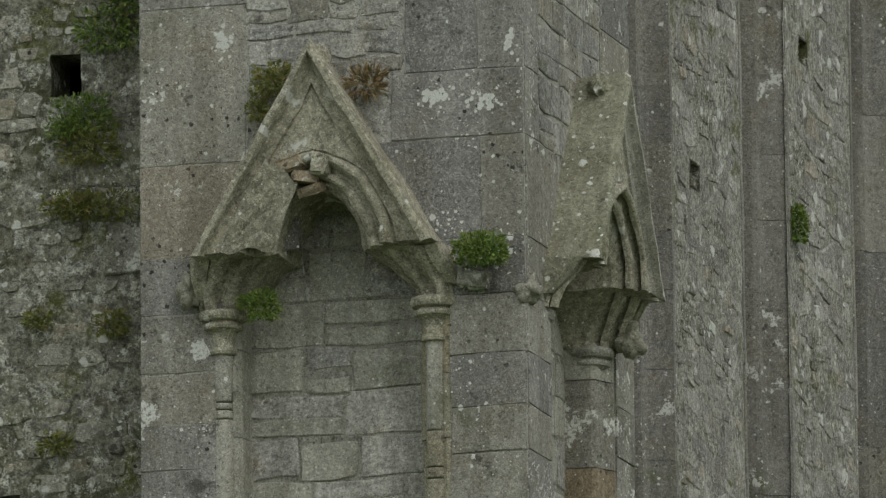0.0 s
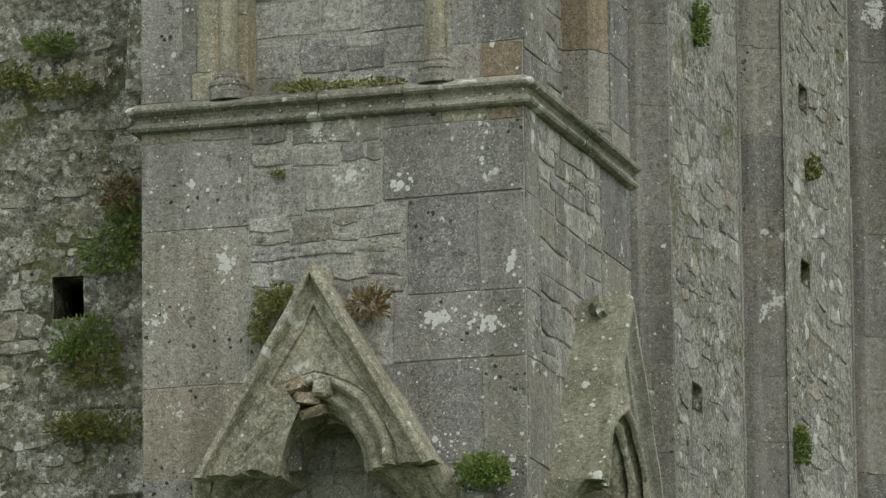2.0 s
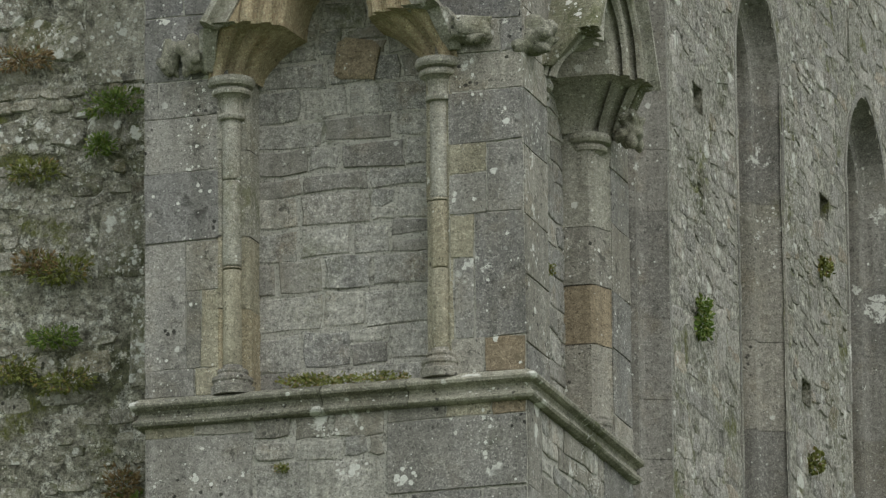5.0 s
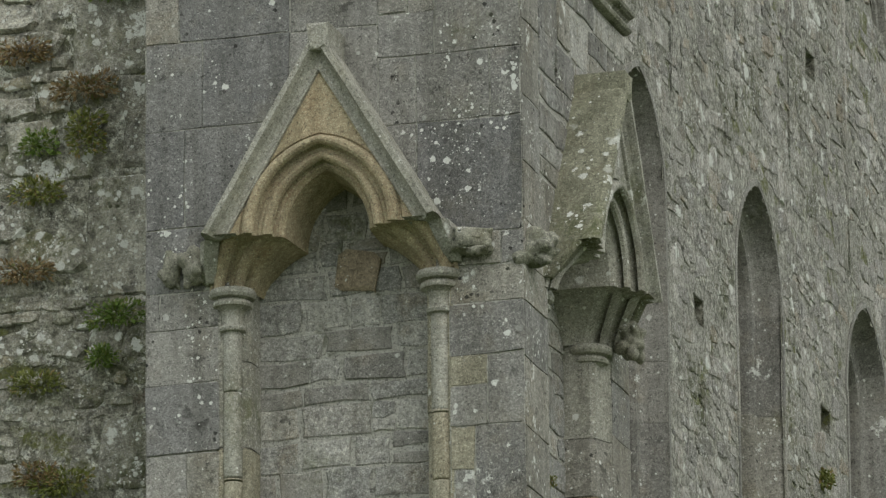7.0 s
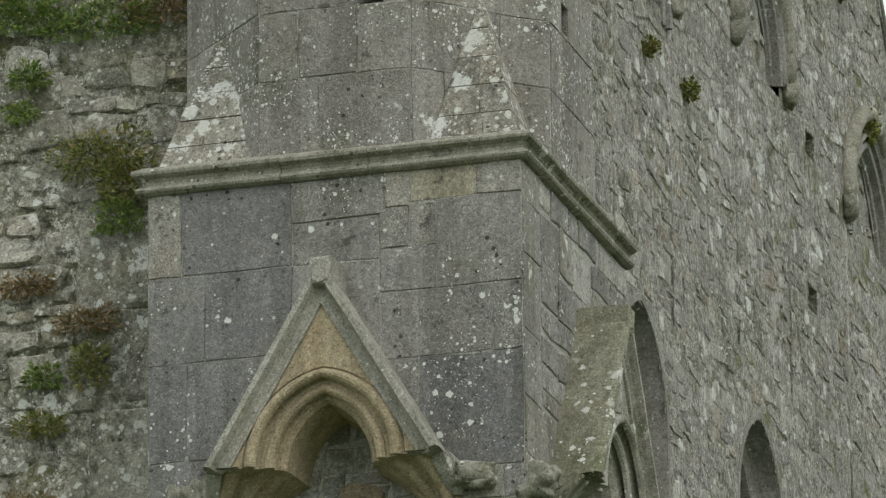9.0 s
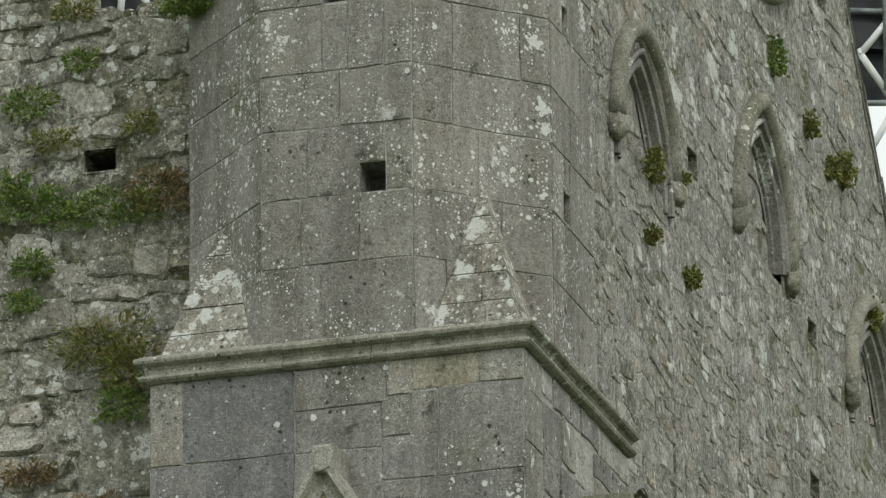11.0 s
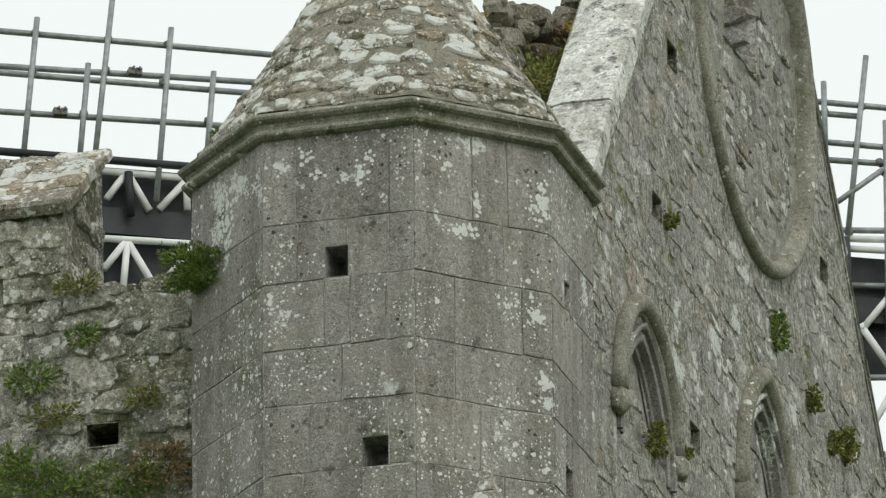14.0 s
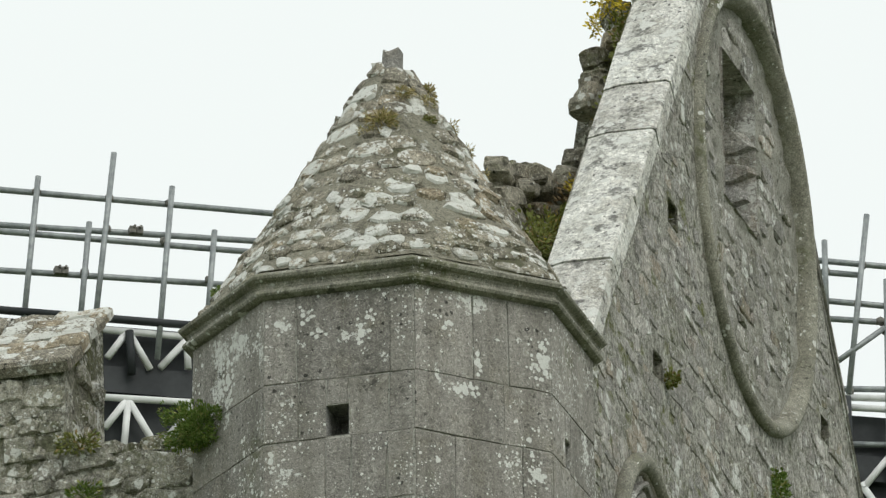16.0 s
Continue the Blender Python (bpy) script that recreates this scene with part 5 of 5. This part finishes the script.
scaffold(4.9, "galvanised tube scaffold with a diagonal brace and dark sheeting",
         [(4.2, 27.7, 5.6, 27.69), (4.2, 27.62, 4.72, 27.62), (4.2, 27.35, 5.6, 27.34), (4.2, 27.21, 5.6, 27.23), (4.3, 26.57, 5.6, 26.66), (4.55, 26.125, 5.6, 26.19), (4.6, 25.31, 5.6, 25.4)],
         [(4.77, 28.12, 4.57, 26.53), (4.4, 27.86, 4.4, 27.21), (4.92, 27.56, 4.89, 25.43), (4.49, 26.81, 4.89, 27.13)],
         [(4.673, 25.722, 4.98, 26.11), (4.66, 25.77, 4.93, 25.38), (4.72, 24.86, 4.95, 25.27), (4.53, 26.505, 5.6, 26.56), (4.53, 26.42, 5.6, 26.45)],
         [(4.55, 26.5, 4.56, 25.9)], (4.5, 5.7, 25.36, 26.4),
         [(4.73, 27.68), (4.68, 27.34), (4.41, 27.6), (4.59, 26.56), (4.9, 27.12), (4.87, 27.2)])


# ---- plants ----
def tuft(c, n, size, mat, rx, ry, rz, droop=.3, blade=.35, seed=0, tip=None, label="green weed tuft rooted in a joint", name="weed_tuft"):
    """Many small leaves or blades round a root, in a loose dome."""
    r = random.Random(seed)
    V, F = [], []
    c = Vector(c)
    for i in range(n):
        while True:
            p = Vector((r.uniform(-1, 1), r.uniform(-1, 1), r.uniform(-.6, 1)))
            if .15 < p.length < 1 + .9 * noise.noise(p * 1.9 + c * 3) and noise.noise(p * 3.3 + c * 5) > -.12:
                break
        d = (p + Vector((r.uniform(-.6, .6), r.uniform(-.6, .6), r.uniform(-.3, .7) - droop))).normalized()
        q = c + Vector((p.x * rx, p.y * ry, p.z * rz))
        side = d.cross(Vector((r.uniform(-1, 1), r.uniform(-1, 1), r.uniform(-1, 1)))).normalized()
        ln = size * r.uniform(.5, 1.3)
        w = ln * blade * r.uniform(.6, 1.2)
        bend = d.cross(side) * ln * r.uniform(-.25, .25)
        k = len(V)
        V += [q, q + d * ln * .5 + side * w + bend, q + d * ln, q + d * ln * .5 - side * w + bend]
        F.append((k, k + 1, k + 2, k + 3))
    for j in range(5):
        th = r.uniform(0, 6.28)
        k = len(V)
        e = c + Vector((math.cos(th) * rx * .6, -abs(math.sin(th)) * ry * .6, rz * r.uniform(.1, .6)))
        V += [c + Vector((0, .05, -.01)), c + Vector((.006, .05, -.01)), e, e + Vector((.004, 0, .003))]
        F.append((k, k + 1, k + 3, k + 2))
    ob = thing(name, c, label, "plant", "weeds on the walls")
    part("foliage", (V, F), mat, ob, kind="stuff")
    return ob


GREEN_W = [(-2.21, 10.44, 0.13, 0.1), (-2.12, 10.6, 0.09, 0.08), (-2.33, 10.05, 0.13, 0.09), (-2.42, 10, 0.07, 0.05), (-2.2, 12.6, 0.12, 0.06), (-2.27, 12.4, 0.06, 0.05), (-2.5, 11.48, 0.1, 0.05), (-2.59, 13.48, 0.07, 0.06), (-2.3, 15.24, 0.24, 0.1), (-2.66, 15.3, 0.2, 0.09), (-2.2, 14.24, 0.1, 0.09), (-2.69, 14.82, 0.06, 0.05), (-2.66, 15, 0.08, 0.07), (-2.67, 15.82, 0.11, 0.08), (-2.41, 16.02, 0.06, 0.05), (-2.75, 15.4, 0.08, 0.08)]
OLIVE_W = [(-2.3, 9.9, 0.12, 0.09), (-2.26, 9.62, 0.16, 0.06), (-2.4, 9.64, 0.1, 0.05), (-2.19, 9.06, 0.06, 0.06), (-2.47, 8.51, 0.06, 0.05), (-2.56, 9.1, 0.05, 0.04), (-2.45, 11.26, 0.12, 0.05), (-2.6, 13.24, 0.1, 0.06), (-2.47, 11.8, 0.12, 0.06), (-2.6, 12.3, 0.1, 0.05), (-2.72, 11.33, 0.1, 0.06), (-2.35, 13.5, 0.07, 0.12), (-2.3, 14.56, 0.2, 0.12), (-2.17, 14.42, 0.12, 0.14), (-2.55, 15.62, 0.1, 0.05), (-2.1, 15.66, 0.07, 0.05), (-2.45, 16.28, 0.08, 0.05)]
DRY_W = [(-2.17, 10.72, 0.06, 0.1), (-2.6, 11.85, 0.08, 0.05), (-2.67, 12.85, 0.12, 0.05), (-2.36, 13.74, 0.13, 0.06), (-2.68, 13.94, 0.12, 0.05), (-2, 15.3, 0.14, 0.12)]
P_WALL = [(*q, k) for k, some in enumerate((GREEN_W, OLIVE_W, DRY_W)) for q in some]
for i, (a, b, w, h, kind) in enumerate(P_WALL):
    mat = (green_leaf, olive_leaf, dry_leaf)[kind]
    tuft((a, .64, b), int(620 * (w * h / .01) ** .8) + 80, 0.026, mat, w * 1.25, .04, h * 1.15, .25, .24, 100 + i, label=("green leafy weed tuft rooted in the wall", "olive moss and weed tuft in a wall joint", "dry brown weed tuft in a wall joint")[kind])
tuft((-1.77, .42, 16.2), 6000, .02, green_leaf, .15, .12, .12, .1, .22, 7, label="dense round green bush at the turret's foot", name="wall_bush")
P_GABLE = [(6.72, 17.93, .12, .12, 0), (4.62, 16.53, .05, .05, 2), (8.25, 17.78, .16, .16, 1), (7.47, 17.8, .1, .1, 1), (4.02, 16.02, .08, .07, 1), (4.1, 16.42, .12, .14, 2), (4.8, 16.04, .1, .08, 2), (4.45, 17.77, .06, .07, 2), (4.88, 12.41, .07, .13, 0), (7.49, 13.34, .07, .08, 1), (7.18, 12.18, .07, .1, 1), (6.82, 10.58, .08, .12, 0), (8.8, 17.1, .16, .15, 2), (7.95, 17.7, .08, .1, 2)]
for i, (a, b, w, h, kind) in enumerate(P_GABLE):
    w, h = (w, h) if kind == 0 else (w * .75, h * .75)
    mat = (green_leaf, olive_leaf, dry_leaf)[kind]
    tuft((-.47, a, b), int(600 * (w * h / .01) ** .8) + 100, 0.022, mat if kind < 2 else olive_leaf, .045, w * .8, h, .3, .4, 200 + i, label=("green weed tuft on the gable", "olive weed tuft on the gable", "brownish moss tuft on the gable")[kind])
LEDGE_TUFTS = [((-1.2, -.02, 10.0), 300, .09, .08, 1, .035), ((-1.27, .0, 9.88), 160, .05, .07, 1, .03), ((-.76, -.02, 9.96), 260, .08, .07, 2, .05), ((-.21, -.06, 9.14), 800, .12, .085, 0, .03), ((-1.25, .0, 8.96), 380, .075, .08, 0, .03), ((-1.33, .02, 8.99), 120, .05, .04, 0, .03), ((-1.05, .12, 11.03), 320, .16, .025, 1, .03), ((-.75, .12, 11.02), 160, .14, .02, 1, .03), ((-1.2, .05, 10.62), 60, .03, .02, 1, .02), ((-.08, .62, 11.6), 50, .03, .03, 1, .02)]
ROOF_TUFTS = []
for turn, z, n, w, h, kind, sz in ((10, 17.76, 900, .07, .045, 2, .026), (32, 17.96, 500, .05, .03, 2, .022), (80, 18.02, 420, .03, .04, 2, .026), (2, 17.7, 160, .06, .02, 2, .02), (60, 17.93, 300, .05, .03, 2, .02), (98, 17.84, 160, .02, .05, 2, .02), (100, 17.72, 160, .02, .045, 2, .02), (102, 17.6, 120, .02, .03, 2, .02), (-64, 16.95, 240, .04, .035, 0, .025), (50, 17.8, 140, .035, .02, 1, .02)):
    th = radians(turn)
    ROOF_TUFTS.append((OCT_C + Vector((math.sin(th), -math.cos(th), 0)) * (roof_r(z) + .012) + Vector((0, 0, z)), n, w, h, kind, sz))
for i, (c, n, w, h, kind, sz) in enumerate(LEDGE_TUFTS + ROOF_TUFTS):
    tuft(c, n * 3 if kind < 2 else n, sz * (.6 if kind < 2 else 1.0), (green_leaf, olive_leaf, dry_grass if c[2] > 16 else dry_leaf)[kind], w, w * .7, h, .15, .3 if kind < 2 else .12, 300 + i, label=("green leafy weed tuft on the stone ledge", "olive weed tuft on the stone ledge", "dry grass tuft on the stone")[kind])
for i, (c, n, w, h, m, sz) in enumerate([((-1.04, 3.7, 18.32), 800, .26, .12, olive_leaf, .03), ((-1.04, 4.1, 18.5), 800, .26, .14, olive_leaf, .03), ((-1.0, 3.95, 18.15), 700, .22, .14, green_leaf, .03), ((-1.0, 4.35, 18.75), 300, .26, .14, dry_leaf, .05), ((-1.02, 5.2, 19.5), 800, .2, .35, olive_leaf, .03), ((-1.02, 5.5, 20.1), 900, .22, .3, olive_leaf, .03), ((-1.06, 5.2, 20.34), 420, .24, .1, flower, .028), ((-1.06, 4.98, 20.08), 120, .08, .07, flower, .026), ((-1.0, 4.25, 18.85), 80, .08, .04, flower, .025), ((-1.0, 4.0, 18.45), 110, .2, .12, flower, .022)]):
    tuft((c[0] + .07, c[1], c[2]), n, sz, m, w * .4, w, h, .1, .3 if m is not dry_leaf else .1, 400 + i, label="yellow-flowering ragwort on the ruined wall" if m is flower else "weeds growing on the ruined wall stump", name="ragwort" if m is flower else "weed_tuft")

# ---- the gable's rubble facing ----
rubble_wall(GABLE, 2.0, 10.6, 7.5, 21.2, gable_stones, gable, rubble, rubble_far, row=(.05, .13), aspect=(.9, 2.9), out=(.0, .008), edge=-.002, gap=-.008, jit=.42, turn=.2, near=lambda a, b: 4.4 < a < 5.75 and b > 9.5, most=300)
